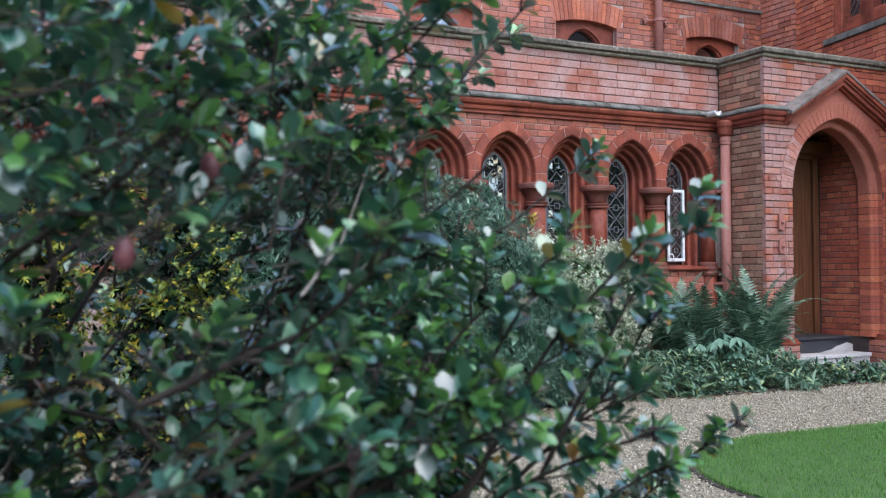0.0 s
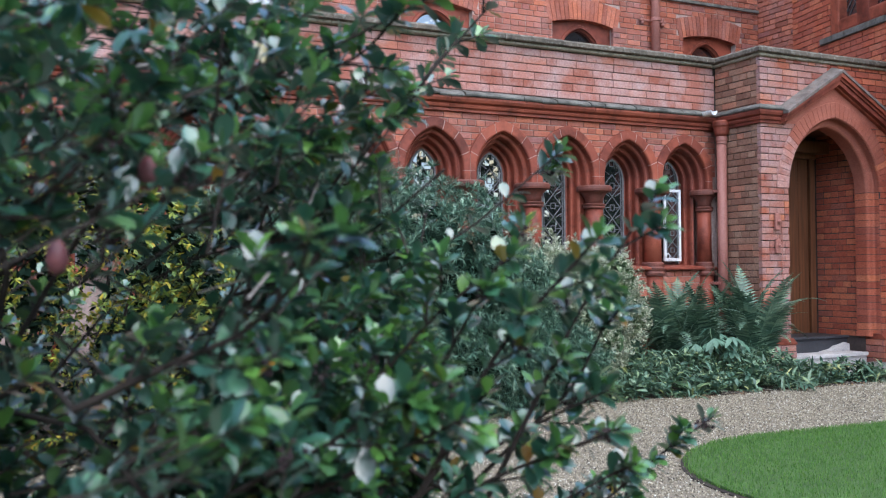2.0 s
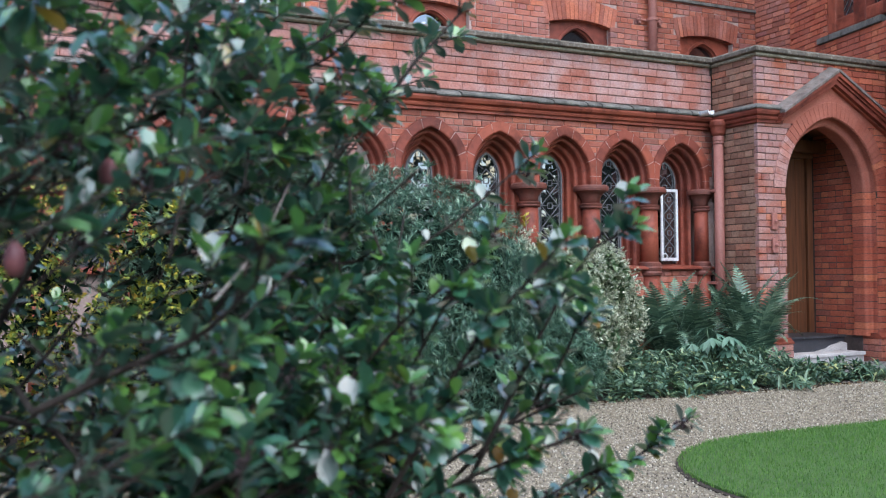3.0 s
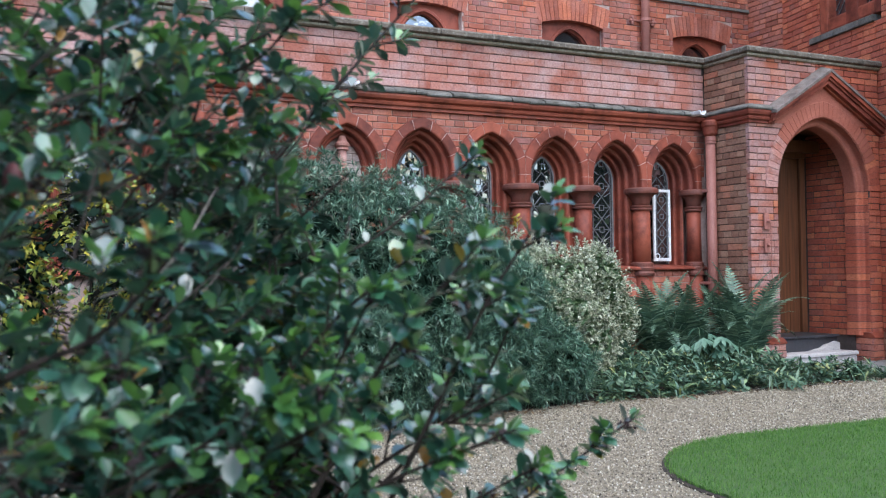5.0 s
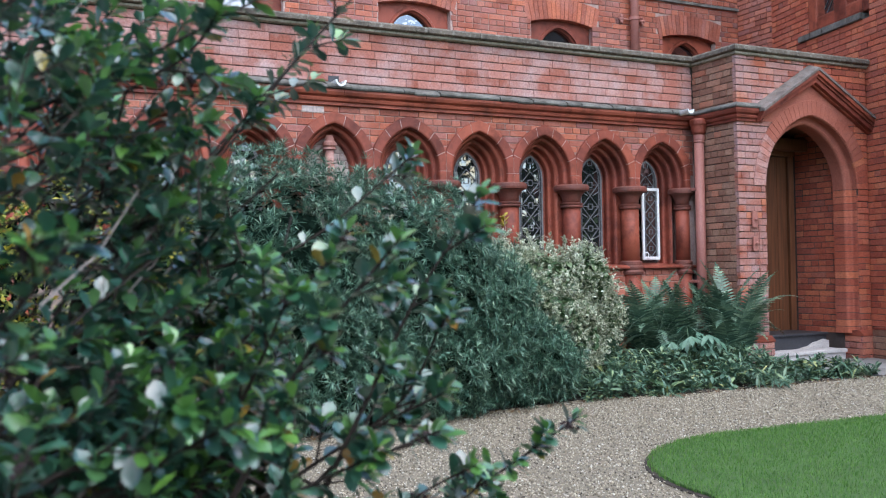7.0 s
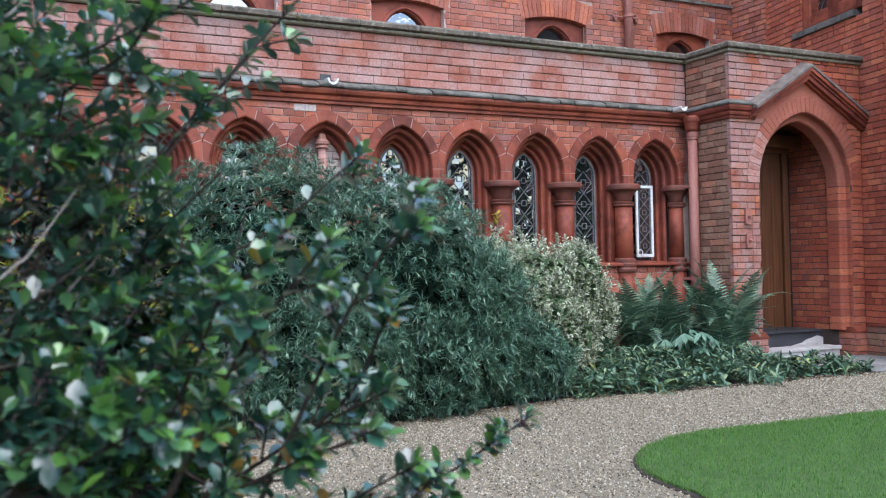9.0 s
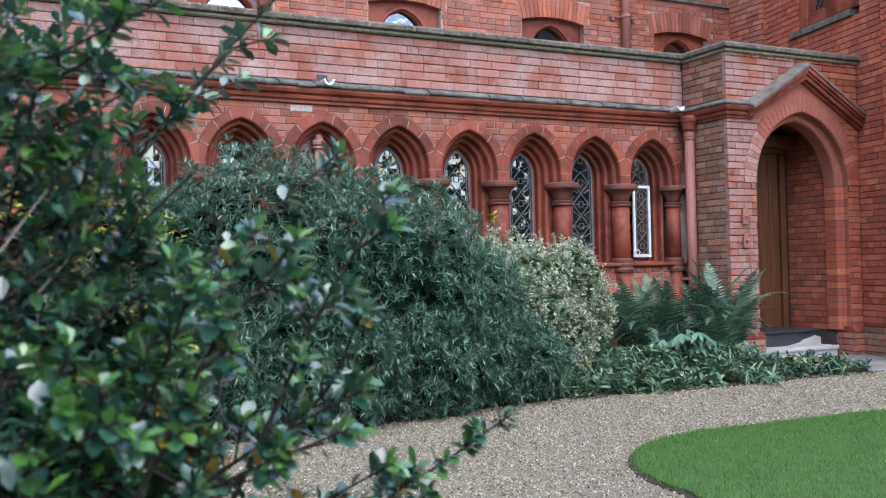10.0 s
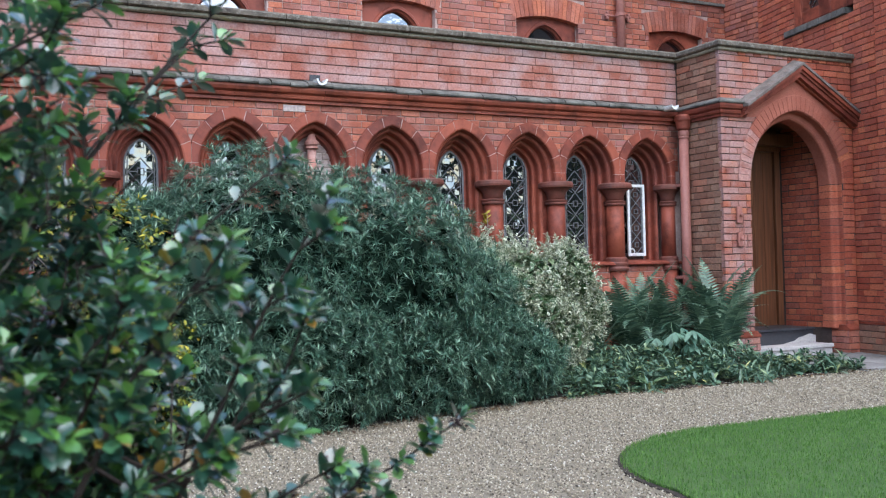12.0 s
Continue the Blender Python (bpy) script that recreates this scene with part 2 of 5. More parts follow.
M_BARK_GREY = mottled("grey_twig", (0.2, 0.17, 0.15), (0.33, 0.29, 0.26), 30, 0.9, 0.002, 150)
M_SEED = mottled("dried_seed", (0.022, 0.014, 0.018), (0.06, 0.035, 0.038), 90, 0.8, 0.001)
M_BERRY = mottled("dull_red_fruit", (0.10, 0.03, 0.04), (0.22, 0.075, 0.075), 60, 0.5, 0.001)
M_WOODS = leaf_material("far_foliage", [(0.0, (0.02, 0.04, 0.015)), (1.0, (0.05, 0.08, 0.025))], 0.8, 0.2)


# ---------------------------------------------------------------- mesh helpers
def obj(name, me, mats, parent=None, label=""):
    for m in mats if isinstance(mats, (list, tuple)) else [mats]:
        if len(me.materials) < (len(mats) if isinstance(mats, (list, tuple)) else 1):
            me.materials.append(m)
    ob = new(name, me)
    if parent:
        ob.parent = parent
    if label:
        ob["label"] = label
    return ob


def part(name, bm, mat, parent=None, label="", smooth=False):
    """Links a bmesh as one mesh object under a thing."""
    bmesh.ops.recalc_face_normals(bm, faces=bm.faces)
    me = bpy.data.meshes.new(name)
    bm.to_mesh(me)
    bm.free()
    if smooth:
        me.shade_smooth()
    return obj(name, me, mat, parent, label)


def thing(name, label, category, group="", at=(0, 0, 0)):
    e = new(name)
    e.location = at
    e.empty_display_size = 0.1
    return tagged(e, label, category, group)


def structure(ob, label, category=""):
    return tagged(ob, label, category, kind="structure")


def box(bm, a, b, bevel=0.0):
    x0, y0, z0 = a
    x1, y1, z1 = b
    v = [bm.verts.new(p) for p in ((x0, y0, z0), (x1, y0, z0), (x1, y1, z0), (x0, y1, z0), (x0, y0, z1), (x1, y0, z1), (x1, y1, z1), (x0, y1, z1))]
    fs = [bm.faces.new([v[i] for i in q]) for q in ((0, 3, 2, 1), (4, 5, 6, 7), (0, 1, 5, 4), (1, 2, 6, 5), (2, 3, 7, 6), (3, 0, 4, 7))]
    if bevel:
        es = {e for f in fs for e in f.edges}
        bmesh.ops.bevel(bm, geom=list(es), offset=bevel, segments=2, affect="EDGES", profile=0.6)
    return bm


def boxed(a, b, bevel=0.0):
    return box(bmesh.new(), a, b, bevel)


def lathe(profile, centre, seg=20, sy=1.0):
    """A turned shape: rows of (radius, z) round a vertical axis."""
    bm = bmesh.new()
    rings = []
    for r, z in profile:
        rings.append([bm.verts.new((centre[0] + r * math.cos(2 * math.pi * k / seg), centre[1] + sy * r * math.sin(2 * math.pi * k / seg), z)) for k in range(seg)])
    for a, b in zip(rings, rings[1:]):
        for k in range(seg):
            bm.faces.new((a[k], a[(k + 1) % seg], b[(k + 1) % seg], b[k]))
    bm.faces.new(rings[0][::-1])
    bm.faces.new(rings[-1])
    return bm


def tube(bm, pts, r0, r1, seg=6):
    pts = [Vector(p) for p in pts]
    rings = []
    for i, p in enumerate(pts):
        d = (pts[min(i + 1, len(pts) - 1)] - pts[max(i - 1, 0)]).normalized()
        u = d.orthogonal().normalized()
        if rings:
            u = (prev - prev.dot(d) * d).normalized()
        prev = u
        w = d.cross(u)
        r = r0 + (r1 - r0) * i / (len(pts) - 1)
        rings.append([bm.verts.new(p + r * (math.cos(2 * math.pi * k / seg) * u + math.sin(2 * math.pi * k / seg) * w)) for k in range(seg)])
    for a, b in zip(rings, rings[1:]):
        for k in range(seg):
            bm.faces.new((a[k], a[(k + 1) % seg], b[(k + 1) % seg], b[k]))
    bm.faces.new(rings[0][::-1])
    bm.faces.new(rings[-1])
    return bm


def prism(bm, poly, axis, a, b):
    """A polygon of two coordinates drawn out along an axis from a to b."""
    def at(p, t):
        return {"x": (t, p[0], p[1]), "y": (p[0], t, p[1]), "z": (p[0], p[1], t)}[axis]
    lo, hi = [bm.verts.new(at(p, a)) for p in poly], [bm.verts.new(at(p, b)) for p in poly]
    bm.faces.new(lo)
    bm.faces.new(hi[::-1])
    for i in range(len(poly)):
        j = (i + 1) % len(poly)
        bm.faces.new((lo[i], lo[j], hi[j], hi[i]))
    return bm


def scatter(name, tv, tf, rot, pos, size, mats, parent=None, label="", idx=None):
    """Many copies of a small template in one mesh: rot (n,3,3), pos (n,3), size (n,) or (n,3)."""
    tv = np.asarray(tv, float)
    n, k = len(pos), len(tv)
    size = np.asarray(size, float)
    if size.ndim == 1:
        size = np.repeat(size[:, None], 3, 1)
    v = np.einsum("nij,nkj->nki", rot, tv[None] * size[:, None, :]) + np.asarray(pos)[:, None, :]
    me = bpy.data.meshes.new(name)
    lens = np.array([len(f) for f in tf])
    flat = np.concatenate([np.array(f) for f in tf])
    loops = (flat[None] + (np.arange(n) * k)[:, None]).ravel()
    lens_all = np.tile(lens, n)
    starts = np.concatenate([[0], np.cumsum(lens_all)[:-1]])
    me.vertices.add(n * k)
    me.vertices.foreach_set("co", v.ravel())
    me.loops.add(len(loops))
    me.loops.foreach_set("vertex_index", loops.astype(np.int32))
    me.polygons.add(len(lens_all))
    me.polygons.foreach_set("loop_start", starts.astype(np.int32))
    if idx is not None:
        me.polygons.foreach_set("material_index", np.tile(np.array(idx), n).astype(np.int32))
    me.update(calc_edges=True)
    me.validate()
    return obj(name, me, mats, parent, label)


def frames_along(d, roll):
    """Rotations whose x axis runs along each row of d, rolled about it."""
    d = d / np.linalg.norm(d, axis=1)[:, None]
    up = np.where(np.abs(d[:, 2:3]) > 0.95, np.array([[1.0, 0, 0]]), np.array([[0, 0, 1.0]]))
    s = np.cross(up, d)
    s /= np.linalg.norm(s, axis=1)[:, None]
    u = np.cross(d, s)
    c, q = np.cos(roll)[:, None], np.sin(roll)[:, None]
    return np.stack([d, s * c + u * q, u * c - s * q], axis=2)


# ---------------------------------------------------------------- bricks
COURSE, JOINT = 0.07, 0.008
brick_meshes = {}


def brick_mesh(length, mat, height=COURSE - JOINT, depth=0.05, chamfer=0.004):
    """A brick that lies along x with its face towards -y; its arrises are worn."""
    key = (round(length, 3), mat.name, round(height, 3))
    if key in brick_meshes:
        return brick_meshes[key]
    a, h, c = length / 2, height / 2, chamfer
    v = [(-a, depth, -h), (a, depth, -h), (a, depth, h), (-a, depth, h), (-a, c, -h), (a, c, -h), (a, c, h), (-a, c, h),
         (-a + c, 0, -h + c), (a - c, 0, -h + c), (a - c, 0, h - c), (-a + c, 0, h - c)]
    f = [(0, 4, 5, 1)[::-1], (1, 5, 6, 2)[::-1], (2, 6, 7, 3)[::-1], (3, 7, 4, 0)[::-1], (4, 8, 9, 5)[::-1], (5, 9, 10, 6)[::-1], (6, 10, 11, 7)[::-1], (7, 11, 8, 4)[::-1], (8, 9, 10, 11)]
    me = bpy.data.meshes.new("brick")
    me.from_pydata(v, [], f)
    me.materials.append(mat)
    brick_meshes[key] = me
    return me


def courses(u0, u1, z0, z1, keep=None, perp=0.004, pitch=COURSE, stretcher=0.215, headers=True):
    """Brick places on a flat wall: rows of (centre u, centre z, length, height)."""
    out = []
    rows = int(round((z1 - z0) / pitch))
    bond = random.Random(int(u0 * 100 + z0 * 1000))
    for r in range(rows):
        z = z0 + (r + 0.5) * pitch
        header = headers and r % 3 == 2
        step = stretcher / 2 if header else stretcher
        u = u0 - (0.0 if r % 2 else step / 2)
        while u < u1 - 0.02:
            if not headers:
                step = stretcher * bond.choice((0.5, 0.94, 1.0, 1.0, 1.06, 1.15))
            a, b = max(u, u0), min(u + step, u1)
            # a brick that meets an arch is cut to fit
            for ca, cb in ((a, b), (a, a + 0.75 * (b - a)), (b - 0.75 * (b - a), b), (a, a + 0.5 * (b - a)), (b - 0.5 * (b - a), b), (a, a + 0.28 * (b - a)), (b - 0.28 * (b - a), b)):
                if cb - ca > 0.025 and (keep is None or keep(ca, cb, z - pitch / 2, z + pitch / 2)):
                    out.append(((ca + cb) / 2, z, round(cb - ca - perp, 3), pitch - JOINT))
                    break
            u += step
    return out


brick_jobs = []


def lay(parent, rows, origin, turn, mat, limit=300, proud=0.006, choose=None):
    """Bricks are laid at the end of the file. origin: where u = 0 lies; turn: degrees about z."""
    brick_jobs.append((parent, rows, origin, turn, mat, limit, proud, choose))


def lay_all():
    rng = random.Random(7)
    for parent, rows, origin, turn, mat, limit, proud, choose in brick_jobs:
        if choose:
            rows = sorted(rows, key=choose)
        base = Matrix.Translation(origin) @ Matrix.Rotation(radians(turn), 4, "Z")
        for u, z, length, height in rows[:limit]:
            ob = new("brick", brick_mesh(length, mat, height))
            ob.parent = parent
            ob.matrix_local = base @ Matrix.Translation((u + rng.uniform(-0.0015, 0.0015), -proud + rng.uniform(-0.0025, 0.002), z + rng.uniform(-0.0012, 0.0012))) @ Matrix.Rotation(rng.uniform(-0.006, 0.006), 4, "Y")
        rest = rows[limit:]
        if rest:
            vs, fs = [], []
            for u, z, length, height in rest:
                src = brick_mesh(length, mat, height)
                m = base @ Matrix.Translation((u, -proud + rng.uniform(-0.0025, 0.002), z)) @ Matrix.Rotation(rng.uniform(-0.006, 0.006), 4, "Y")
                k = len(vs)
                vs += [m @ p.co for p in src.vertices]
                fs += [[k + i for i in p.vertices] for p in src.polygons]
            me = bpy.data.meshes.new("brickwork")
            me.from_pydata(vs, [], fs)
            tagged(obj("brickwork", me, mat, parent), kind="stuff")


# ---------------------------------------------------------------- ground
def lawn_inside(x, y):
    """Whether a place lies on the round-ended lawn; its gravel edge is a half disc and two long sides."""
    if x < -2.45:
        return (x + 2.45) ** 2 / 1.25 ** 2 + (y + 4.75) ** 2 / 1.225 ** 2 < 1 if y > -4.75 else x > -3.69 + 0.3 * (y + 4.75)
    return y < -3.525 - 0.03 * (x + 2.45)


def outline_lawn():
    pts = [(9.0, -3.9)]
    for k in range(0, 13):
        a = math.pi / 2 * k / 12
        pts.append((-2.45 - 1.22 * math.sin(a), -4.75 + 1.2 * math.cos(a)))
    pts += [(-4.1, -6.2), (-4.5, -10.0), (-5.5, -14.5), (9.0, -14.5)]
    return pts


g = bmesh.new()
box(g, (-400, -400, -0.4), (400, 400, 0.0))
ground = structure(part("ground", g, M_GROUND), "pale buff gravel ground round the building", "ground")

g = bmesh.new()
LAWN = outline_lawn()
prism(g, LAWN, "z", -0.02, 0.02)
edge_c = (1.5, -7.0)
g2 = prism(bmesh.new(), [(x + (x - edge_c[0]) * 0.006, y + (y - edge_c[1]) * 0.009) for x, y in LAWN], "z", -0.02, 0.007)
structure(part("lawn_edge", g2, M_SOIL), "dark soil edge cut round the lawn", "edging")
lawn = structure(part("lawn", g, M_TURF), "mown green lawn with a rounded cut edge", "lawn")

BED = [(-9.5, -2.4), (-6.2, -2.4), (-4.7, -2.2), (-4.2, -2.12), (-3.4, -1.86), (-2.3, -1.68), (-1.3, -1.86), (-0.2, -1.84), (0.5, -1.86), (0.95, -1.75), (1.1, -1.4), (0.95, -0.8), (0.9, 0.1), (-9.5, 0.1)]
g = prism(bmesh.new(), BED, "z", -0.02, 0.006)
bed = structure(part("flower_bed", g, M_SOIL), "dark soil border planted along the brick wall", "flower bed")


g = prism(bmesh.new(), [(-7.15 + (1.0 + 0.07 * math.sin(3 * a)) * math.cos(a) * 0.95, -6.75 + (0.8 + 0.06 * math.cos(2 * a)) * math.sin(a) * 0.8) for a in np.linspace(0, 2 * math.pi, 28)[:-1]], "z", -0.02, 0.008)
structure(part("shrub_bed", g, M_SOIL), "dark soil under the glossy shrub", "flower bed")


def loose_stones():
    rng = np.random.default_rng(3)
    tv = np.array([(1, 0, 0), (-1, 0, 0), (0, 0.8, 0), (0, -0.8, 0), (0, 0, 0.6), (0, 0, -0.6)], float)
    tf = [(0, 2, 4), (2, 1, 4), (1, 3, 4), (3, 0, 4), (2, 0, 5), (1, 2, 5), (3, 1, 5), (0, 3, 5)]
    n = 160000
    p = np.stack([rng.uniform(-6.6, 2.4, n), rng.uniform(-6.4, -1.6, n)], 1)
    sel = [not lawn_inside(x, y) and not (y > -1.70 - 0.15 * max(0.0, -x - 2.2)) and x > -5.6 - 0.35 * (y + 2.2) - 1.2 for x, y in p]
    p = p[np.array(sel)]
    n = len(p)
    a = rng.uniform(0, 6.283, (n, 3))
    r = frames_along(np.stack([np.cos(a[:, 0]), np.sin(a[:, 0]), 0.5 * np.sin(a[:, 1])], 1), a[:, 2])
    s = rng.uniform(0.003, 0.0082, n)
    return scatter("gravel", tv, tf, r, np.column_stack([p, rng.uniform(0.0, 0.006, n)]), s, M_STONES)


tagged(loose_stones(), "loose buff and grey gravel stones on the drive", "gravel", kind="stuff")


def grass():
    rng = np.random.default_rng(4)
    tv = [(0, -1, 0), (0, 1, 0), (0.25, 0.6, 6), (0.25, -0.6, 6), (1.4, 0, 11)]
    tf = [(0, 1, 2, 3), (3, 2, 4)]
    n = 170000
    p = np.stack([rng.uniform(-4.3, 1.8, n), -3.5 - 3.2 * rng.uniform(0, 1, n) ** 1.3], 1)
    p = p[np.array([lawn_inside(x, y) for x, y in p])]
    n = len(p)
    a = rng.uniform(0, 6.283, n)
    r = np.zeros((n, 3, 3))
    r[:, 0, 0], r[:, 0, 1], r[:, 1, 0], r[:, 1, 1], r[:, 2, 2] = np.cos(a), -np.sin(a), np.sin(a), np.cos(a), 1
    s = rng.uniform(0.0014, 0.0034, n)
    return scatter("grass", tv, tf, r, np.column_stack([p, np.full(n, 0.016)]), np.column_stack([s * 1.6, s * 0.6, s * 0.72]), M_GRASS)


tagged(grass(), "short mown green grass blades of the lawn", "grass", kind="stuff")


# ---------------------------------------------------------------- arcade
BAY, CAP, SPRING, HALF, RAD = 0.75, 1.93, 2.03, 0.305, 0.41
BAYS = [-0.75 * k for k in range(0, 10)]
WALL_L = -8.6


def arch(cx, d, half=HALF, rad=RAD, spring=SPRING, n=9, foot=None):
    """The pointed arch's line, d inside its outer opening, from left to right, as (x, z)."""
    r, o = rad - d, rad - half
    top = math.acos(-o / r)
    left = [(cx - half + rad + r * math.cos(math.pi - (math.pi - top) * k / n), spring + r * math.sin(math.pi - (math.pi - top) * k / n)) for k in range(n + 1)]
    right = [(2 * cx - x, z) for x, z in left[-2::-1]]
    pts = left + right
    if foot is not None:
        pts = [(pts[0][0], foot)] + pts + [(pts[-1][0], foot)]
    return pts


def swept(profile, cx, half=HALF, rad=RAD, spring=SPRING, n=9, foot=None):
    """A moulding swept round a pointed arch; profile: rows of (inset, y)."""
    bm = bmesh.new()
    lines = [[bm.verts.new((x, y, z)) for x, z in arch(cx, d, half, rad, spring, n, foot)] for d, y in profile]
    for a, b in zip(lines, lines[1:]):
        for k in range(len(a) - 1):
            bm.faces.new((a[k], a[k + 1], b[k + 1], b[k]))
    return bm


arcade = thing("arcade_wall", "red brick cloister wall with pointed terracotta arches", "wall")
arcade["kind"] = "structure"
core = bmesh.new()
part("mortar_core", boxed((WALL_L, 0.012, 2.625), (0.45, 0.36, 3.30)), M_MORTAR, arcade)
for cx in BAYS:
    line = arch(cx, -0.05)
    xs = [cx - BAY / 2] + [x for x, z in line] + [cx + BAY / 2]
    zs = [CAP] + [z for x, z in line] + [CAP]
    xs = [min(max(x, cx - BAY / 2), cx + BAY / 2) for x in xs]
    lo = [core.verts.new((x, 0.012, z)) for x, z in zip(xs, zs)]
    hi = [core.verts.new((x, 0.012, 2.62)) for x in xs]
    for k in range(len(xs) - 1):
        if xs[k + 1] - xs[k] > 1e-5:
            core.faces.new((lo[k], lo[k + 1], hi[k + 1], hi[k]))
box(core, (0.375, 0.012, 1.0), (0.46, 0.36, 2.61))
box(core, (WALL_L, 0.012, 0.0), (BAYS[-1] - BAY / 2, 0.36, 2.6))
box(core, (BAYS[-1] - BAY / 2, 0.06, 0.0), (0.45, 0.36, 1.06))
part("mortar_core", core, M_MORTAR_PALE, arcade)

RING = [(-0.104, 0.012), (-0.104, -0.018), (-0.098, -0.025), (-0.018, -0.026), (-0.006, -0.021), (0.0, -0.008), (0.0, 0.012)]
ROLLS = [(0.0, 0.012), (0.0, 0.04), (0.006, 0.052), (0.016, 0.056), (0.026, 0.05), (0.034, 0.052), (0.042, 0.062), (0.045, 0.078), (0.045, 0.135), (0.051, 0.145), (0.062, 0.148), (0.072, 0.142), (0.082, 0.146), (0.09, 0.16),
         (0.09, 0.215), (0.097, 0.225), (0.11, 0.228), (0.12, 0.222), (0.128, 0.228), (0.13, 0.24), (0.13, 0.285), (0.145, 0.29), (0.16, 0.29), (0.16, 0.33)]
INNER = [(0.05, 0.16), (0.055, 0.146), (0.065, 0.14), (0.08, 0.146), (0.09, 0.16), (0.09, 0.215), (0.097, 0.225), (0.11, 0.228), (0.12, 0.222), (0.128, 0.228), (0.13, 0.24), (0.13, 0.285), (0.145, 0.29), (0.16, 0.29), (0.16, 0.33)]


def arch_at(cx, d, t, side, half=HALF, rad=RAD, spring=SPRING):
    """A place on one half of an arch line: t from 0 at its foot to 1 at its point."""
    r, o = rad - d, rad - half
    a = math.pi - (math.pi - math.acos(-o / r)) * t
    x = -half + rad + r * math.cos(a)
    return cx + (x if side < 0 else -x), spring + r * math.sin(a)


def ring_block(profile, cx, spans, edge, half=HALF, rad=RAD, spring=SPRING, n=4):
    """One cut block of an arch's face ring; spans: rows of (side, from t, to t) in order."""
    bm = bmesh.new()
    rows = []
    for side, t0, t1 in spans:
        for k in range(n + 1):
            t = t0 + (t1 - t0) * k / n
            row = []
            for d, y in profile:
                x, z = arch_at(cx, d, t, side, half, rad, spring)
                row.append((min(max(x, cx - edge), cx + edge), y, z))
            if not rows or max(abs(a - b) for p, q in zip(rows[-1], row) for a, b in zip(p, q)) > 1e-6:
                rows.append(row)
    vs = [[bm.verts.new(p) for p in row] for row in rows]
    for a, b in zip(vs, vs[1:]):
        for k in range(len(a) - 1):
            bm.faces.new((a[k], a[k + 1], b[k + 1], b[k]))
    bm.faces.new(vs[0])
    bm.faces.new(vs[-1][::-1])
    return bm


# voussoir blocks of one face ring, with open pale joints between them
for cx in BAYS:
    e = 0.0045
    for spans in ([(-1, 0.0, 0.27 - e)], [(-1, 0.27 + e, 0.58 - e)], [(-1, 0.58 + e, 0.84 - e)], [(-1, 0.84 + e, 1.0), (1, 1.0, 0.84 + e)], [(1, 0.84 - e, 0.58 + e)], [(1, 0.58 - e, 0.27 + e)], [(1, 0.27 - e, 0.0)]):
        part("voussoir", ring_block(RING, cx, spans, BAY / 2 - 0.002), M_TERRA, arcade)
    # upright springers between the capital and the curve
    for sd in (-1, 1):
        sb = bmesh.new()
        rows = [[sb.verts.new((min(max(cx + sd * (HALF - d), cx - BAY / 2 + 0.002), cx + BAY / 2 - 0.002), y, z)) for d, y in RING] for z in (CAP, SPRING - 0.004)]
        for k in range(len(RING) - 1):
            sb.faces.new((rows[0][k], rows[0][k + 1], rows[1][k + 1], rows[1][k]))
        part("springer", sb, M_TERRA, arcade)
    back = swept([(-0.10, 0.012), (-0.10, -0.0225), (-0.012, -0.0225), (-0.004, 0.012)], cx, foot=CAP)
    for v in back.verts:
        v.co.x = min(max(v.co.x, cx - BAY / 2 + 0.001), cx + BAY / 2 - 0.001)
    part("joint", back, M_JOINT, arcade)
    part("arch_moulding", swept(ROLLS, cx, foot=CAP), M_TERRA, arcade)
    jb = bmesh.new()
    for s in (-1, 1):
        rows = [[jb.verts.new((cx + s * (HALF - d), y, z)) for z in (1.10, CAP + 0.01)] for d, y in INNER]
        for a, b in zip(rows, rows[1:]):
            jb.faces.new((a[0], a[1], b[1], b[0]))
    part("jamb", jb, M_TERRA, arcade)
for k in range(len(BAYS) + 1):
    x = BAY / 2 - BAY * k
    if k == 0:
        continue
    m = bmesh.new()
    box(m, (x - 0.123, 0.158, 1.06), (x + 0.123, 0.36, SPRING + 0.06))
    part("mullion", m, M_TERRA, arcade)

# string course and coping in lengths
for x0, x1 in zip(np.arange(WALL_L, 0.5, 0.82), np.arange(WALL_L, 0.5, 0.82) + 0.82):
    x1 = min(x1, 0.45)
    if x1 - x0 < 0.05:
        continue
    part("string_moulding", prism(bmesh.new(), [(0.012, 2.585), (-0.03, 2.59), (-0.03, 2.615), (-0.055, 2.625), (-0.062, 2.645), (-0.05, 2.66), (-0.085, 2.675), (-0.098, 2.70), (-0.098, 2.722), (0.012, 2.722)], "x", x0, x1 - 0.003), M_TERRA, arcade)
rs = random.Random(5)
x0 = WALL_L
while x0 < 0.45:
    x1 = min(x0 + rs.uniform(0.10, 0.30), 0.45)
    dz, o = rs.uniform(-0.008, 0.006), rs.uniform(-0.012, 0.01)
    part("weathering_slab", prism(bmesh.new(), [(0.012, 2.720), (-0.112 + o, 2.724 + dz), (-0.12 + o, 2.738 + dz), (-0.112 + o, 2.756 + dz), (-0.05, 2.785 + dz), (0.004, 2.80 + dz), (0.012, 2.80)], "x", x0, x1 - rs.uniform(0.002, 0.009)), M_SLATE, arcade)
    x0 = x1
x0 = WALL_L
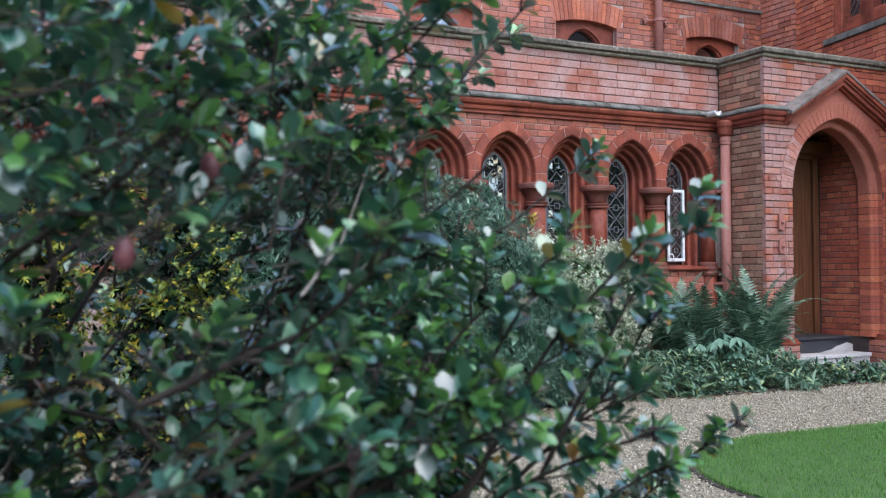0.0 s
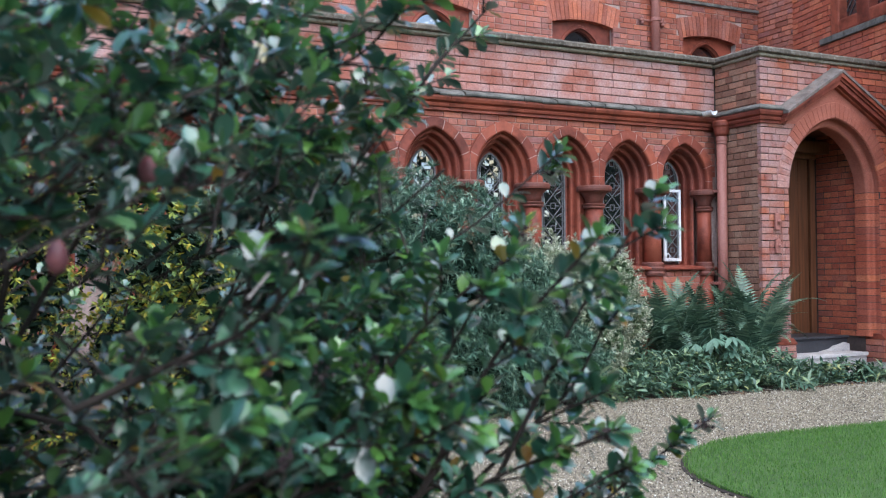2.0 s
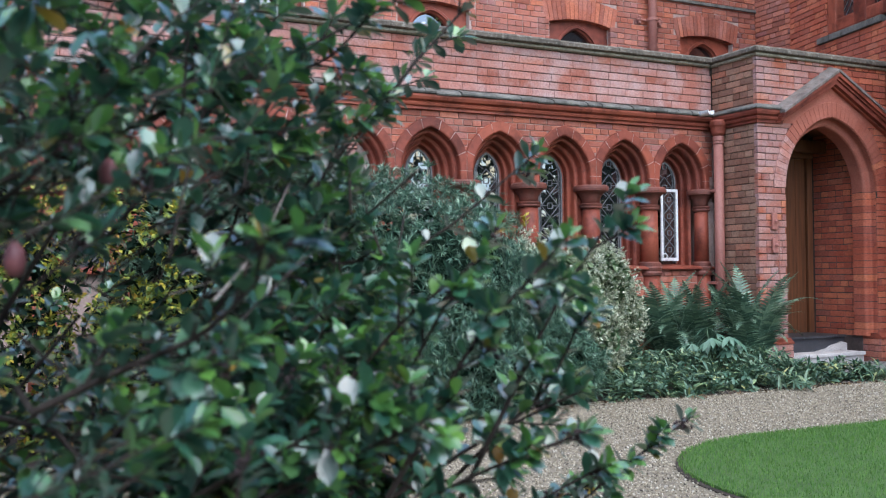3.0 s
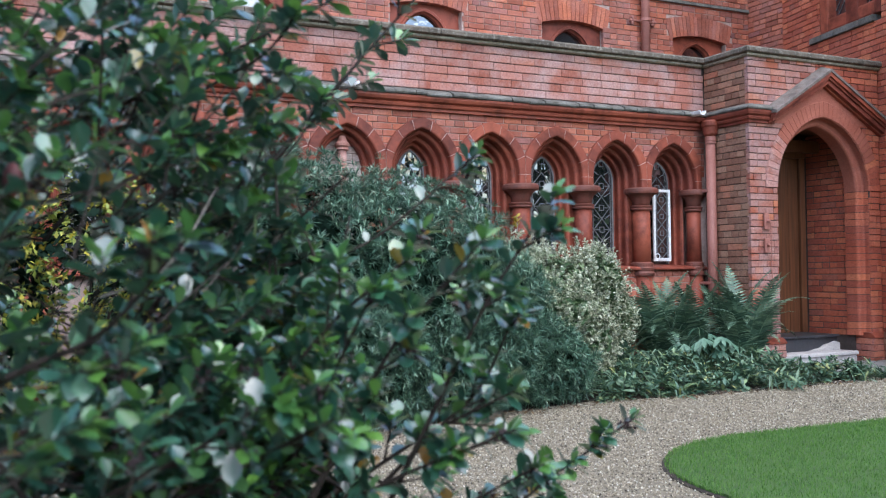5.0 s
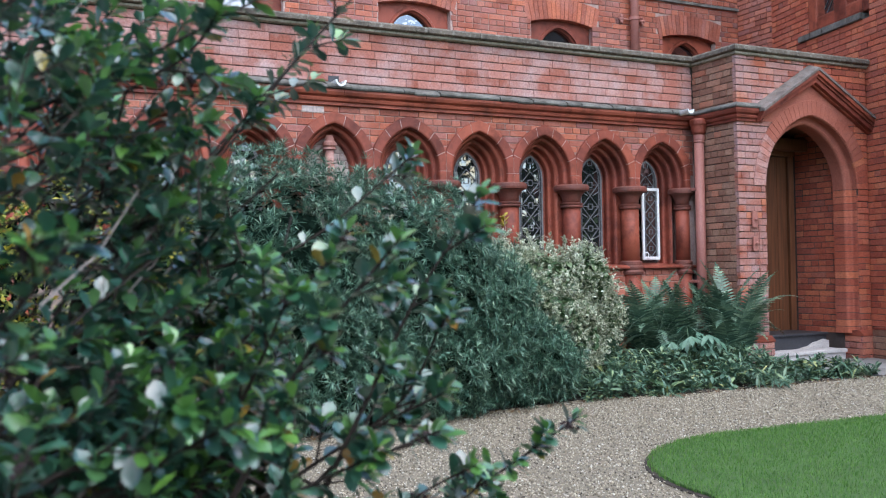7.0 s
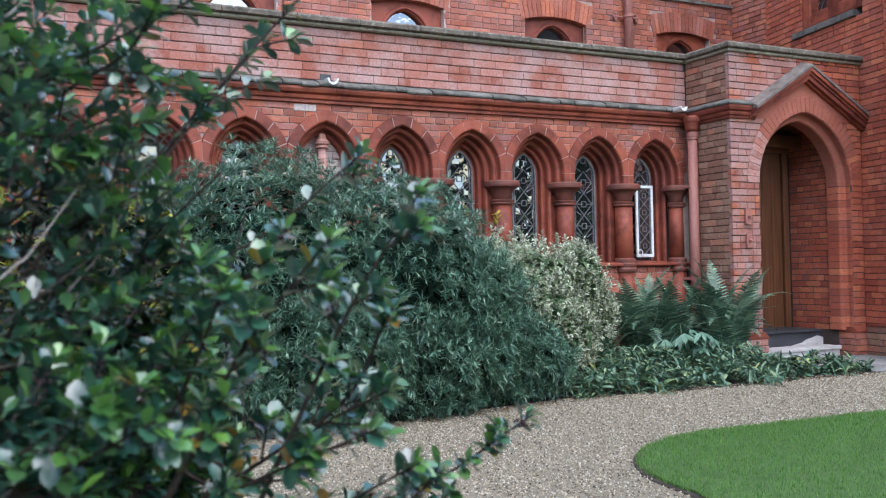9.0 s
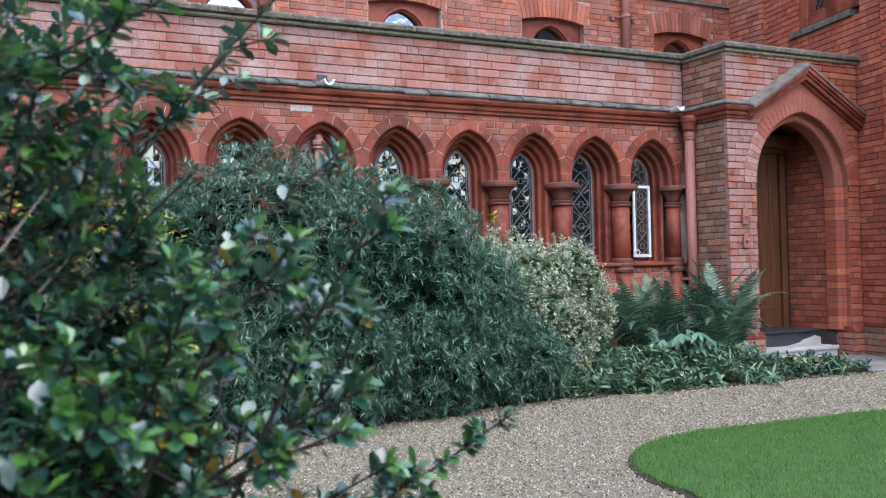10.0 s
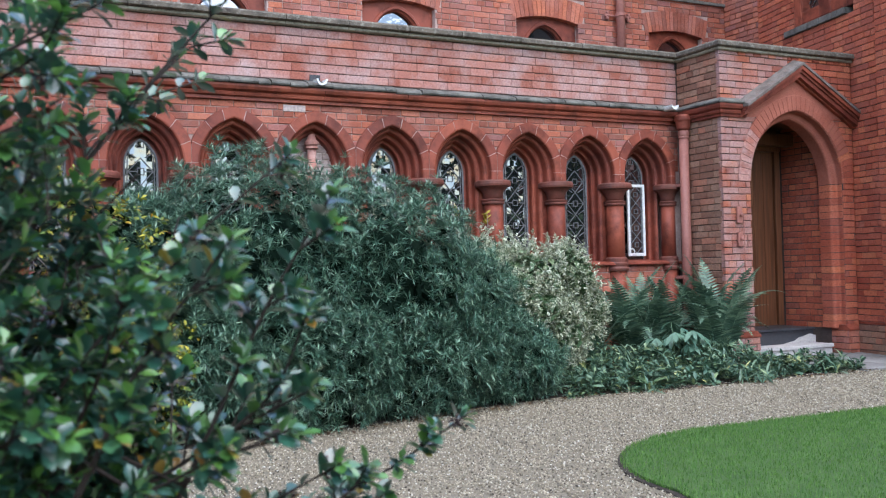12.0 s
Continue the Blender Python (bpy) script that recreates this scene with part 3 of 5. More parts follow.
while x0 < 0.40:
    x1 = min(x0 + rs.uniform(0.55, 0.75), 0.39)
    dz = rs.uniform(-0.004, 0.004)
    if x1 - x0 > 0.06:
        part("coping", prism(bmesh.new(), [(0.012, 3.318), (-0.06, 3.318), (-0.08, 3.322), (-0.09, 3.33 + dz), (-0.09, 3.365 + dz), (-0.07, 3.385 + dz), (0.20, 3.42 + dz), (0.36, 3.40), (0.36, 3.318)], "x", x0, x1 - rs.uniform(0.003, 0.01)), M_COPING, arcade)
        part("bed_course", prism(bmesh.new(), [(0.012, 3.288), (-0.03, 3.288), (-0.045, 3.296), (-0.05, 3.315), (0.012, 3.315)], "x", x0, x1 - 0.004), M_LICHEN, arcade)
    x0 = x1 if x1 < 0.385 else 9


def column(x, y, r=0.098):
    c = thing("column", "round terracotta column with moulded capital and base", "column", "arcade columns", (x, y, 0))
    part("shaft", lathe([(r, 1.14), (r * 0.97, 1.45), (r * 0.95, 1.72)], (0, 0), 24), M_TERRA, c, smooth=True)
    part("annulet", lathe([(r * 0.97, 1.70), (r * 1.15, 1.704), (r * 1.2, 1.716), (r * 1.12, 1.727), (r * 1.2, 1.734), (r * 1.24, 1.747), (r * 0.98, 1.757)], (0, 0), 28), M_TERRA_DARK, c)
    part("capital", lathe([(r * 0.96, 1.75), (r * 0.98, 1.80), (r * 1.08, 1.815), (r * 1.12, 1.826), (r * 1.2, 1.84), (r * 1.36, 1.856), (r * 1.5, 1.868), (r * 1.55, 1.875)], (0, 0), 28), M_TERRA_DARK, c, smooth=True)
    part("abacus", lathe([(r * 1.6, 1.872), (r * 1.85, 1.88), (r * 1.9, 1.9), (r * 1.88, 1.925), (r * 1.7, 1.94)], (0, 0), 28), M_TERRA_DARK, c)
    part("base", lathe([(r * 1.05, 1.0), (r * 1.35, 1.005), (r * 1.4, 1.03), (r * 1.25, 1.05), (r * 1.3, 1.062), (r * 1.34, 1.085), (r * 1.2, 1.10), (r * 1.22, 1.115), (r * 1.22, 1.135), (r * 1.02, 1.15)], (0, 0), 28), M_TERRA_DARK, c)
    part("pedestal", lathe([(r * 1.12, 0.0), (r * 1.12, 1.004)], (0, 0), 24), M_TERRA, c, smooth=True)
    return c


col = column(-0.375, 0.085)
for k in range(1, 10):
    copy_thing(col, pose(-0.375 - 0.75 * k, 0.085, 0))
resp = column(0.335, 0.075, 0.082)
resp["label"] = "slim terracotta half column beside the drainpipe"

sill = bmesh.new()
prism(sill, [(0.36, 1.06), (0.005, 1.06), (-0.012, 1.07), (-0.012, 1.085), (0.02, 1.10), (0.36, 1.13)], "x", BAYS[-1] - BAY / 2, 0.45)
structure(part("window_sill", sill, M_TERRA), "red terracotta window sill running along the arcade", "sill")


# ---------------------------------------------------------------- leaded windows of the arcade
def bar(bm, p, q, w, y0, y1):
    dx, dz = q[0] - p[0], q[1] - p[1]
    ln = math.hypot(dx, dz) or 1e-6
    nx, nz = -dz / ln * w / 2, dx / ln * w / 2
    prism(bm, [(p[0] + nx, p[1] + nz), (q[0] + nx, q[1] + nz), (q[0] - nx, q[1] - nz), (p[0] - nx, p[1] - nz)], "y", y0, y1)


def lancet_half(z, d=0.16):
    """Half the window's width at a height."""
    if z <= SPRING:
        return HALF - d
    r = RAD - d
    h = z - SPRING
    return max(0.0, math.sqrt(max(0.0, r * r - h * h)) - (RAD - HALF))


def leaded_window(cx, y=0.285, z0=1.13):
    w = thing("window", "leaded lancet window with diamond panes in terracotta", "window", "arcade windows", (cx, y, 0))
    w["kind"] = "structure"
    rng = random.Random(int(cx * 100))
    h = HALF - 0.16
    top = SPRING + math.sqrt((RAD - 0.16) ** 2 - (RAD - HALF) ** 2)
    step, rows = 0.062, int((top - z0) / 0.062) + 1
    gl = bmesh.new()
    for r in range(rows):
        za, zb = z0 + r * step, min(z0 + (r + 1) * step, top)
        for c in range(-3, 3):
            xa, xb = c * step * 0.8, (c + 1) * step * 0.8
            t, u = rng.uniform(-0.0014, 0.0014), rng.uniform(-0.0008, 0.0030)
            la, lb = lancet_half(za), lancet_half(zb)
            q = [(max(-la, min(la, xa)), za), (max(-la, min(la, xb)), za), (max(-lb, min(lb, xb)), zb), (max(-lb, min(lb, xa)), zb)]
            if q[1][0] - q[0][0] < 1e-4 and q[2][0] - q[3][0] < 1e-4:
                continue
            vs = [gl.verts.new((x, (t if i in (0, 3) else -t) + (u if i < 2 else -u), z)) for i, (x, z) in enumerate(q)]
            try:
                gl.faces.new(vs)
            except ValueError:
                pass
    part("pane", gl, M_GLASS, w, "dark old glass quarries")
    ld = bmesh.new()
    # lozenges with a small square in each, between two border lines
    span = 0.235
    k = 0
    z = z0 + 0.02
    while z < top - 0.03:
        zc = z + span / 2
        for s in (-1, 1):
            for (ax, az), (bx, bz) in (((0, z), (s * 0.105, zc)), ((s * 0.105, zc), (0, z + span)), ((s * 0.028, zc - 0.028), (s * 0.028, zc + 0.028)), ((0, zc + s * 0.028), (0.028, zc + s * 0.028)), ((0, zc + s * 0.028), (-0.028, zc + s * 0.028)),
                                       ((s * 0.035, z), (s * 0.105, zc - 0.075)), ((s * 0.028, zc), (s * 0.105, zc))):
                if az < top and bz < top and abs(ax) <= lancet_half(az) + 1e-3 and abs(bx) <= lancet_half(bz) + 1e-3:
                    bar(ld, (ax, az), (bx, bz), 0.0075, -0.008, -0.002)
        z += span
    for s in (-1, 1):
        pts = [(s * lancet_half(zz) * 0.78, zz) for zz in np.linspace(z0, top - 0.03, 16)]
        for a, b in zip(pts, pts[1:]):
            bar(ld, a, b, 0.007, -0.008, -0.002)
    zz = z0 + 0.05
    while zz < top - 0.05:
        for s in (-1, 1):
            l = lancet_half(zz)
            bar(ld, (s * l * 0.78, zz), (s * l, zz), 0.006, -0.008, -0.002)
        zz += 0.058
    part("leading", ld, M_LEAD, w)
    fr = swept([(0.158, -0.014), (0.175, -0.014), (0.175, 0.0)], 0.0, foot=z0)
    part("frame", fr, M_LEAD, w)
    return w


for cx in BAYS:
    if abs(cx + 3.75) > 0.01:
        leaded_window(cx)

# the blocked bay: whitened brickwork with a slim shaft before it
blank = thing("blocked_window", "walled-up arch of whitened brick", "window", "", (-3.75, 0, 0))
blank["kind"] = "structure"
part("infill", boxed((-0.25, 0.22, 1.1), (0.25, 0.3, 2.35)), M_JOINT, blank)
lay(blank, courses(-0.25, 0.25, 1.13, 2.32), (0, 0.215, 0), 0, M_BRICK_WHITE)
shaft = thing("small_shaft", "slim pale terracotta shaft in the blocked arch", "column", "", (-3.76, 0.10, 0.07))
part("shaft", lathe([(0.04, 1.06), (0.04, 2.12)], (0, 0), 16), M_TERRA_PALE, shaft, smooth=True)
part("cap", lathe([(0.042, 2.12), (0.062, 2.13), (0.052, 2.15), (0.066, 2.165), (0.066, 2.19), (0.045, 2.21), (0.03, 2.26)], (0, 0), 16), M_TERRA_PALE, shaft)

# the white casement that stands in the last bay
case = thing("casement", "white-painted iron casement with leaded diamond panes", "window", "", (-0.11, 0.22, 0))
cz0, cz1, cw = 1.16, 1.95, 0.235
fr = bmesh.new()
for a, b in (((0, -0.012, cz0), (0.03, 0.012, cz1)), ((cw - 0.03, -0.012, cz0), (cw, 0.012, cz1)), ((0.022, -0.012, cz0), (cw - 0.022, 0.012, cz0 + 0.034)), ((0.022, -0.012, cz1 - 0.03), (cw - 0.022, 0.012, cz1))):
    box(fr, a, b, 0.003)
part("frame", fr, M_WHITE, case)
part("pane", boxed((0.02, 0.001, cz0 + 0.02), (cw - 0.02, 0.005, cz1 - 0.02)), M_GLASS, case)
ld = bmesh.new()
for k in range(4):
    za = cz0 + 0.03 + k * 0.185
    zc, zb, xm = za + 0.0925, za + 0.185, cw / 2
    for s in (-1, 1):
        bar(ld, (xm, za), (xm + s * 0.088, zc), 0.007, -0.006, 0.0)
        bar(ld, (xm + s * 0.088, zc), (xm, zb), 0.007, -0.006, 0.0)
        bar(ld, (xm + s * 0.024, zc - 0.024), (xm + s * 0.024, zc + 0.024), 0.006, -0.006, 0.0)
        bar(ld, (xm - 0.024, zc + s * 0.024), (xm + 0.024, zc + s * 0.024), 0.006, -0.006, 0.0)
        bar(ld, (xm + s * 0.07, za), (xm + s * 0.07, zb), 0.006, -0.006, 0.0)
part("leading", ld, M_LEAD, case)
hd = bmesh.new()
tube(hd, [(0.03 + 0.03 * math.cos(a), -0.03, cz0 + 0.05 + 0.03 * math.sin(a)) for a in np.linspace(3.6, -1.0, 12)] + [(0.075, -0.03, cz0 + 0.012), (0.10, -0.03, cz0 + 0.006)], 0.006, 0.005, 6)
part("stay", hd, M_WHITE, case, "curled white casement stay")

# spandrel, parapet and dado bricks
def off_arch(a, b, z0, z1):
    for cx in BAYS:
        if a < cx + 0.45 and b > cx - 0.45:
            for x in (a, (a + b) / 2, b):
                for z in (z0, z1):
                    o, r = RAD - HALF, RAD + 0.035
                    if z < SPRING + 0.02:
                        return False
                    dx, dz = abs(x - cx) + o, z - SPRING
                    if dx * dx + dz * dz < r * r:
                        return False
    return True


par = structure(new("parapet_bricks"), "bloomed red brick parapet", "wall")
lay(par, courses(-7.6, 0.44, 2.805, 3.285, None, 0.0015, 0.08, 0.24, False), (0, 0.012, 0), 0, M_BRICK_PALE, 300, 0.01, lambda r: abs(r[0] + 2.0))
wb = new("brick", brick_mesh(0.21, M_BRICK_WHITE))
wb.parent, wb.location = arcade, (-3.95, -0.004, 2.545)
span_b = structure(new("spandrel_bricks"), "orange red brick between the arches", "wall")
lay(span_b, courses(-7.1, 0.44, 1.95, 2.59, off_arch, 0.007, 0.064, 0.2), (0, 0.012, 0), 0, M_BRICK, 300, 0.01, lambda r: abs(r[0] + 1.5))
dado = structure(new("dado_bricks"), "red brick below the arcade sill", "wall")
lay(dado, courses(-2.2, 0.44, 0.01, 1.06), (0, 0.06, 0), 0, M_BRICK, 120, 0.01, lambda r: -r[1] - r[0])

# ---------------------------------------------------------------- porch
PX0, PX1, PY = 0.445, 2.39, -0.675
AC, AH, AR, AS = 1.525, 0.685, 0.79, 1.92
porch = thing("porch", "red brick entrance porch with a pointed arch under a gable", "porch")
porch["kind"] = "structure"
pc = bmesh.new()
line = arch(AC, -0.04, AH, AR, AS, 12, 0.0)
xs = [PX0] + [x for x, z in line] + [PX1]
zs = [0.0] + [z for x, z in line] + [0.0]
lo = [pc.verts.new((x, PY + 0.012, z)) for x, z in zip(xs, zs)]
hi = [pc.verts.new((x, PY + 0.012, 3.30)) for x in xs]
for k in range(len(xs) - 1):
    if xs[k + 1] - xs[k] > 1e-5:
        pc.faces.new((lo[k], lo[k + 1], hi[k + 1], hi[k]))
box(pc, (PX0 + 0.012, PY + 0.012, 0), (PX0 + 0.1, 0.35, 3.30))
box(pc, (0.55, PY + 0.25, 0), (AC - AH + 0.0, PY + 0.27, 3.2))
box(pc, (AC + AH - 0.035, PY + 0.2, 0), (PX1, 0.36, 3.2))
box(pc, (0.5, 0.22, 0), (AC + AH - 0.035, 0.36, 3.2))
part("mortar_core", pc, M_MORTAR, porch)
part("beam", boxed((0.6, -0.02, 2.42), (AC + AH - 0.04, 0.1, 2.56), 0.01), M_WOOD, porch, "dark oak beam over the door")
structure(part("porch_boards", boxed((0.5, PY + 0.26, 2.64), (AC + AH - 0.03, 0.22, 2.68)), M_WOOD), "dark boarded ceiling inside the porch", "ceiling")
ceil = structure(part("porch_ceiling", boxed((0.5, PY + 0.02, 3.2), (2.4, 0.36, 3.3)), M_PLASTER), "porch flat roof slab behind the parapet", "ceiling")

P_OUT = [(-0.175, PY + 0.012), (-0.175, PY - 0.004), (-0.171, PY - 0.007), (-0.012, PY - 0.008), (0.0, PY + 0.006), (0.0, PY + 0.02)]
P_IN = [(0.0, PY + 0.02), (0.0, PY + 0.05), (-0.006, PY + 0.056), (-0.008, PY + 0.075), (0.0, PY + 0.09), (0.012, PY + 0.094), (0.055, PY + 0.097), (0.072, PY + 0.108), (0.08, PY + 0.128), (0.08, PY + 0.27)]
NV = 19
for k in range(NV):
    for sd in (-1, 1):
        part("voussoir", ring_block(P_OUT, AC, [(sd, k / NV + 0.0016, (k + 1) / NV - 0.0016)], 2.0, AH, AR, AS, 2), M_BRICK_PALE if sd < 0 and k < 8 else M_BRICK_RED if k < 5 else M_TERRA_FACE, porch)
part("arch_moulding", swept(P_IN, AC, AH, AR, AS, 14), M_TERRA_FACE, porch)
# moulded bricks of the jambs, course by course, and the mortar behind them
def jamb_brick(side, z0, z1, inset=0.0):
    bm = bmesh.new()
    pts = [(d - inset, y) for d, y in P_IN] + [(-0.04, PY + 0.27), (-0.04, PY + 0.022)]
    rows = [[bm.verts.new((AC + side * (AH - d), y, z)) for d, y in pts] for z in (z0, z1)]
    n = len(pts)
    for k in range(n):
        bm.faces.new((rows[0][k], rows[0][(k + 1) % n], rows[1][(k + 1) % n], rows[1][k]))
    bm.faces.new(rows[0])
    bm.faces.new(rows[1])
    bmesh.ops.recalc_face_normals(bm, faces=bm.faces)
    return bm


for sd in (-1, 1):
    part("jamb_mortar", jamb_brick(sd, 0.3, AS, 0.006), M_MORTAR, porch)
    for k in range(21):
        part("jamb_brick", jamb_brick(sd, 0.302 + k  * 0.077, 0.302 + k  * 0.077 + 0.0705), M_BRICK_RED, porch)
part("jamb_core", boxed((AC + AH + 0.012, PY + 0.014, 0.0), (PX1, PY + 0.21, AS + 0.1)), M_MORTAR, porch)
part("jamb_core", boxed((PX0 + 0.1, PY + 0.014, 0.0), (AC - AH - 0.012, PY + 0.25, AS + 0.1)), M_MORTAR, porch)
# the gable: two raking mouldings with weathered tops, standing well proud
GY = PY - 0.145
GX, GF = 1.505, 0.81
GT = (GX, 3.21)
for s in (-1, 1):
    foot = (GX - GF, 2.715) if s < 0 else (PX1 - 0.01, 2.715)
    def rake(d0, d1, y0, y1, mat, name):
        m = bmesh.new()
        q = 0.72 if s < 0 else 1.0
        prism(m, [(GT[0], GT[1] - d0), (foot[0], foot[1] - d0 * q), (foot[0], foot[1] - d1 * q), (GT[0], GT[1] - d1)], "y", y0, y1)
        return part(name, m, mat, porch)
    # the weathered top slopes back to the wall
    wth = bmesh.new()
    ends = [[wth.verts.new((x, y, z + dz)) for y, dz in ((GY, -0.03), (GY, 0.0), (GY + 0.03, 0.010), (PY + 0.02, 0.058), (PY + 0.02, -0.03))] for x, z in (GT, foot)]
    for k in range(5):
        wth.faces.new((ends[0][k], ends[0][(k + 1) % 5], ends[1][(k + 1) % 5], ends[1][k]))
    wth.faces.new(ends[0])
    wth.faces.new(ends[1][::-1])
    part("gable_weathering", wth, M_GABLE, porch)
    rake(0.032, 0.075, GY + 0.012, PY + 0.02, M_TERRA, "gable_moulding")
    rake(0.077, 0.105, GY + 0.035, PY + 0.02, M_TERRA, "gable_moulding")
    rake(0.107, 0.155, GY + 0.055, PY + 0.02, M_TERRA, "gable_moulding")
    rake(0.157, 0.175, GY + 0.1, PY + 0.02, M_TERRA, "gable_moulding")
# the field between the rakes and the arch
crown = [p for p in arch(AC, -0.05, AH, AR, AS, 12) if p[1] > 2.58]
part("gable_field", prism(bmesh.new(), [(GX - 0.75, 2.60), (GX, 3.10), (GX + 0.75, 2.66)] + crown[::-1], "y", PY - 0.0045, PY + 0.005), M_TERRA_FACE, porch)


def around(profile, mat, name, x_end=PX1 + 0.04):
    """A moulding along the porch's side and front, mitred at the corner; profile: (out, z)."""
    bm = bmesh.new()
    rows = [[bm.verts.new(p) for p in ((PX0 - o, 0.012, z), (PX0 - o, PY - o, z), (x_end, PY - o, z))] for o, z in profile]
    for a, b in zip(rows, rows[1:]):
        for k in (0, 1):
            bm.faces.new((a[k], a[k + 1], b[k + 1], b[k]))
    return part(name, bm, mat, porch)


around([(-0.02, 3.288), (0.02, 3.288), (0.03, 3.296), (0.034, 3.315), (-0.02, 3.316)], M_LICHEN, "bed_course")
around([(-0.2, 3.318), (0.045, 3.318), (0.06, 3.322), (0.07, 3.33), (0.07, 3.365), (0.05, 3.385), (-0.2, 3.42)], M_COPING, "coping")
around([(-0.02, 2.726), (0.075, 2.726), (0.082, 2.738), (0.078, 2.752), (-0.02, 2.80)], M_SLATE, "weathering_slab", GX - GF + 0.09)
around([(-0.02, 2.585), (0.02, 2.59), (0.02, 2.615), (0.04, 2.625), (0.046, 2.645), (0.035, 2.66), (0.06, 2.675), (0.068, 2.70), (0.068, 2.722), (-0.02, 2.722)], M_TERRA, "string_moulding", GX - GF + 0.09)


def off_porch(a, b, z0, z1):
    for x in (a, (a + b) / 2, b):
        for z in (z0, z1):
            o, r = AR - AH, AR + 0.12
            if z < AS + 0.004:
                if abs(x - AC) < AH + 0.002:
                    return False
            else:
                dx, dz = abs(x - AC) + o, z - AS
                if dx * dx + dz * dz < r * r:
                    return False
    return True


lay(porch, courses(PX0, AC - AH - 0.005, 0.03, 1.85, None, 0.002) + courses(PX0, AC - 0.1, 1.85, 3.32, off_porch, 0.002), (0, PY + 0.012, 0), 0, M_BRICK_MIX, 300, 0.01)
right = structure(new("porch_jamb_bricks"), "deep red brick jamb of the porch", "wall")
lay(right, courses(AC + AH + 0.005, PX1, 0.31, 1.85) + courses(AC - 0.1, PX1, 1.85, 3.32, off_porch), (0, PY + 0.012, 0), 0, M_BRICK_RED, 300, 0.01)
side = structure(new("porch_side_bricks"), "brown weathered brick side of the porch", "wall")
lay(side, courses(0.0, 0.652, 0.0, 3.29), (PX0 + 0.012, 0.0, 0), -90, M_BRICK_BROWN, 300, 0.01)
inner = structure(new("porch_inner_bricks"), "deep red brick wall inside the porch", "wall")
lay(inner, courses(-0.16, 0.50, 0.29, 2.95), (AC + AH - 0.035, 0.03, 0), -90, M_BRICK_RED, 300, 0.004)
# reveal and plinth of the jamb, in brick
for x0_, x1_, mat_ in ((AC + AH - 0.03, PX1 - 0.04, M_BRICK), (PX0 - 0.02, AC - AH + 0.02, M_BRICK_PALE)):
    part("plinth", boxed((x0_ + 0.01, PY - 0.04, 0.0), (x1_ - 0.01, PY + 0.2, 0.27)), M_MORTAR, porch)
    part("plinth_cap", prism(bmesh.new(), [(PY - 0.056, 0.272), (PY - 0.056, 0.29), (PY - 0.002, 0.335), (PY + 0.2, 0.335), (PY + 0.2, 0.272)], "x", x0_, x1_), M_TERRA, porch)
    lay(right, courses(x0_, x1_, -0.01, 0.27), (0, PY - 0.04, 0), 0, mat_, 60, 0.01)
lay(right, courses(-PY - 0.2, -PY + 0.04, -0.01, 0.27), (AC + AH - 0.02, 0.0, 0), -90, M_BRICK, 60, 0.01)

door = thing("door_1", "brown stained oak plank door at the back of the porch", "door", "", (1.06, 0.15, 0.30))
door["kind"] = "structure"
for k in range(6):
    part("plank", boxed((k * 0.155, 0, 0), (k * 0.155 + 0.151, 0.045, 2.06), 0.004), M_WOOD, door)
part("door_frame", boxed((0.935, -0.03, 0), (1.02, 0.06, 2.2), 0.006), M_WOOD, door)
part("door_frame", boxed((-0.09, -0.03, 0), (-0.005, 0.06, 2.2), 0.006), M_WOOD, door)
part("transom", boxed((-0.09, -0.05, 2.065), (1.02, 0.07, 2.20), 0.01), M_WOOD, door)
part("upper_panel", boxed((-0.09, 0.01, 2.2), (1.02, 0.06, 2.9)), M_WOOD, door)

steps = thing("steps", "worn pale stone steps up to the porch door", "steps")
part("lower_step", boxed((0.86, -0.60, -0.02), (2.05, -0.1, 0.135), 0.012), M_STEP, steps)
part("nosing", boxed((0.86, -0.625, 0.095), (2.05, -0.58, 0.138), 0.01), M_STEP, steps)
part("riser", boxed((0.86, -0.36, 0.13), (2.02, 0.15, 0.285), 0.008), M_RISER, steps, "dark slate riser")
part("upper_step", boxed((0.86, -0.39, 0.285), (2.02, 0.15, 0.31), 0.006), M_RISER, steps)
part("patch", prism(bmesh.new(), [(1.55, 0.137), (2.03, 0.137), (2.03, 0.215), (1.95, 0.235), (1.86, 0.21), (1.79, 0.20), (1.72, 0.165)], "y", -0.385, -0.35), M_STEP, steps, "broken pale mortar patch")
paving = structure(new("paving"), "grey flagstones before the porch step", "paving")
fr_ = random.Random(2)
for i, (a, b) in enumerate((((0.98, -1.28), (1.66, -0.62)), ((1.675, -1.22), (2.4, -0.62)), ((1.02, -1.9), (1.5, -1.3)), ((1.52, -1.93), (2.15, -1.24)), ((2.17, -1.9), (2.42, -1.24)))):
    part("flagstone", boxed((a[0], a[1], -0.03), (b[0], b[1], 0.022 + 0.004 * fr_.random()), 0.008), M_FLAG, paving)

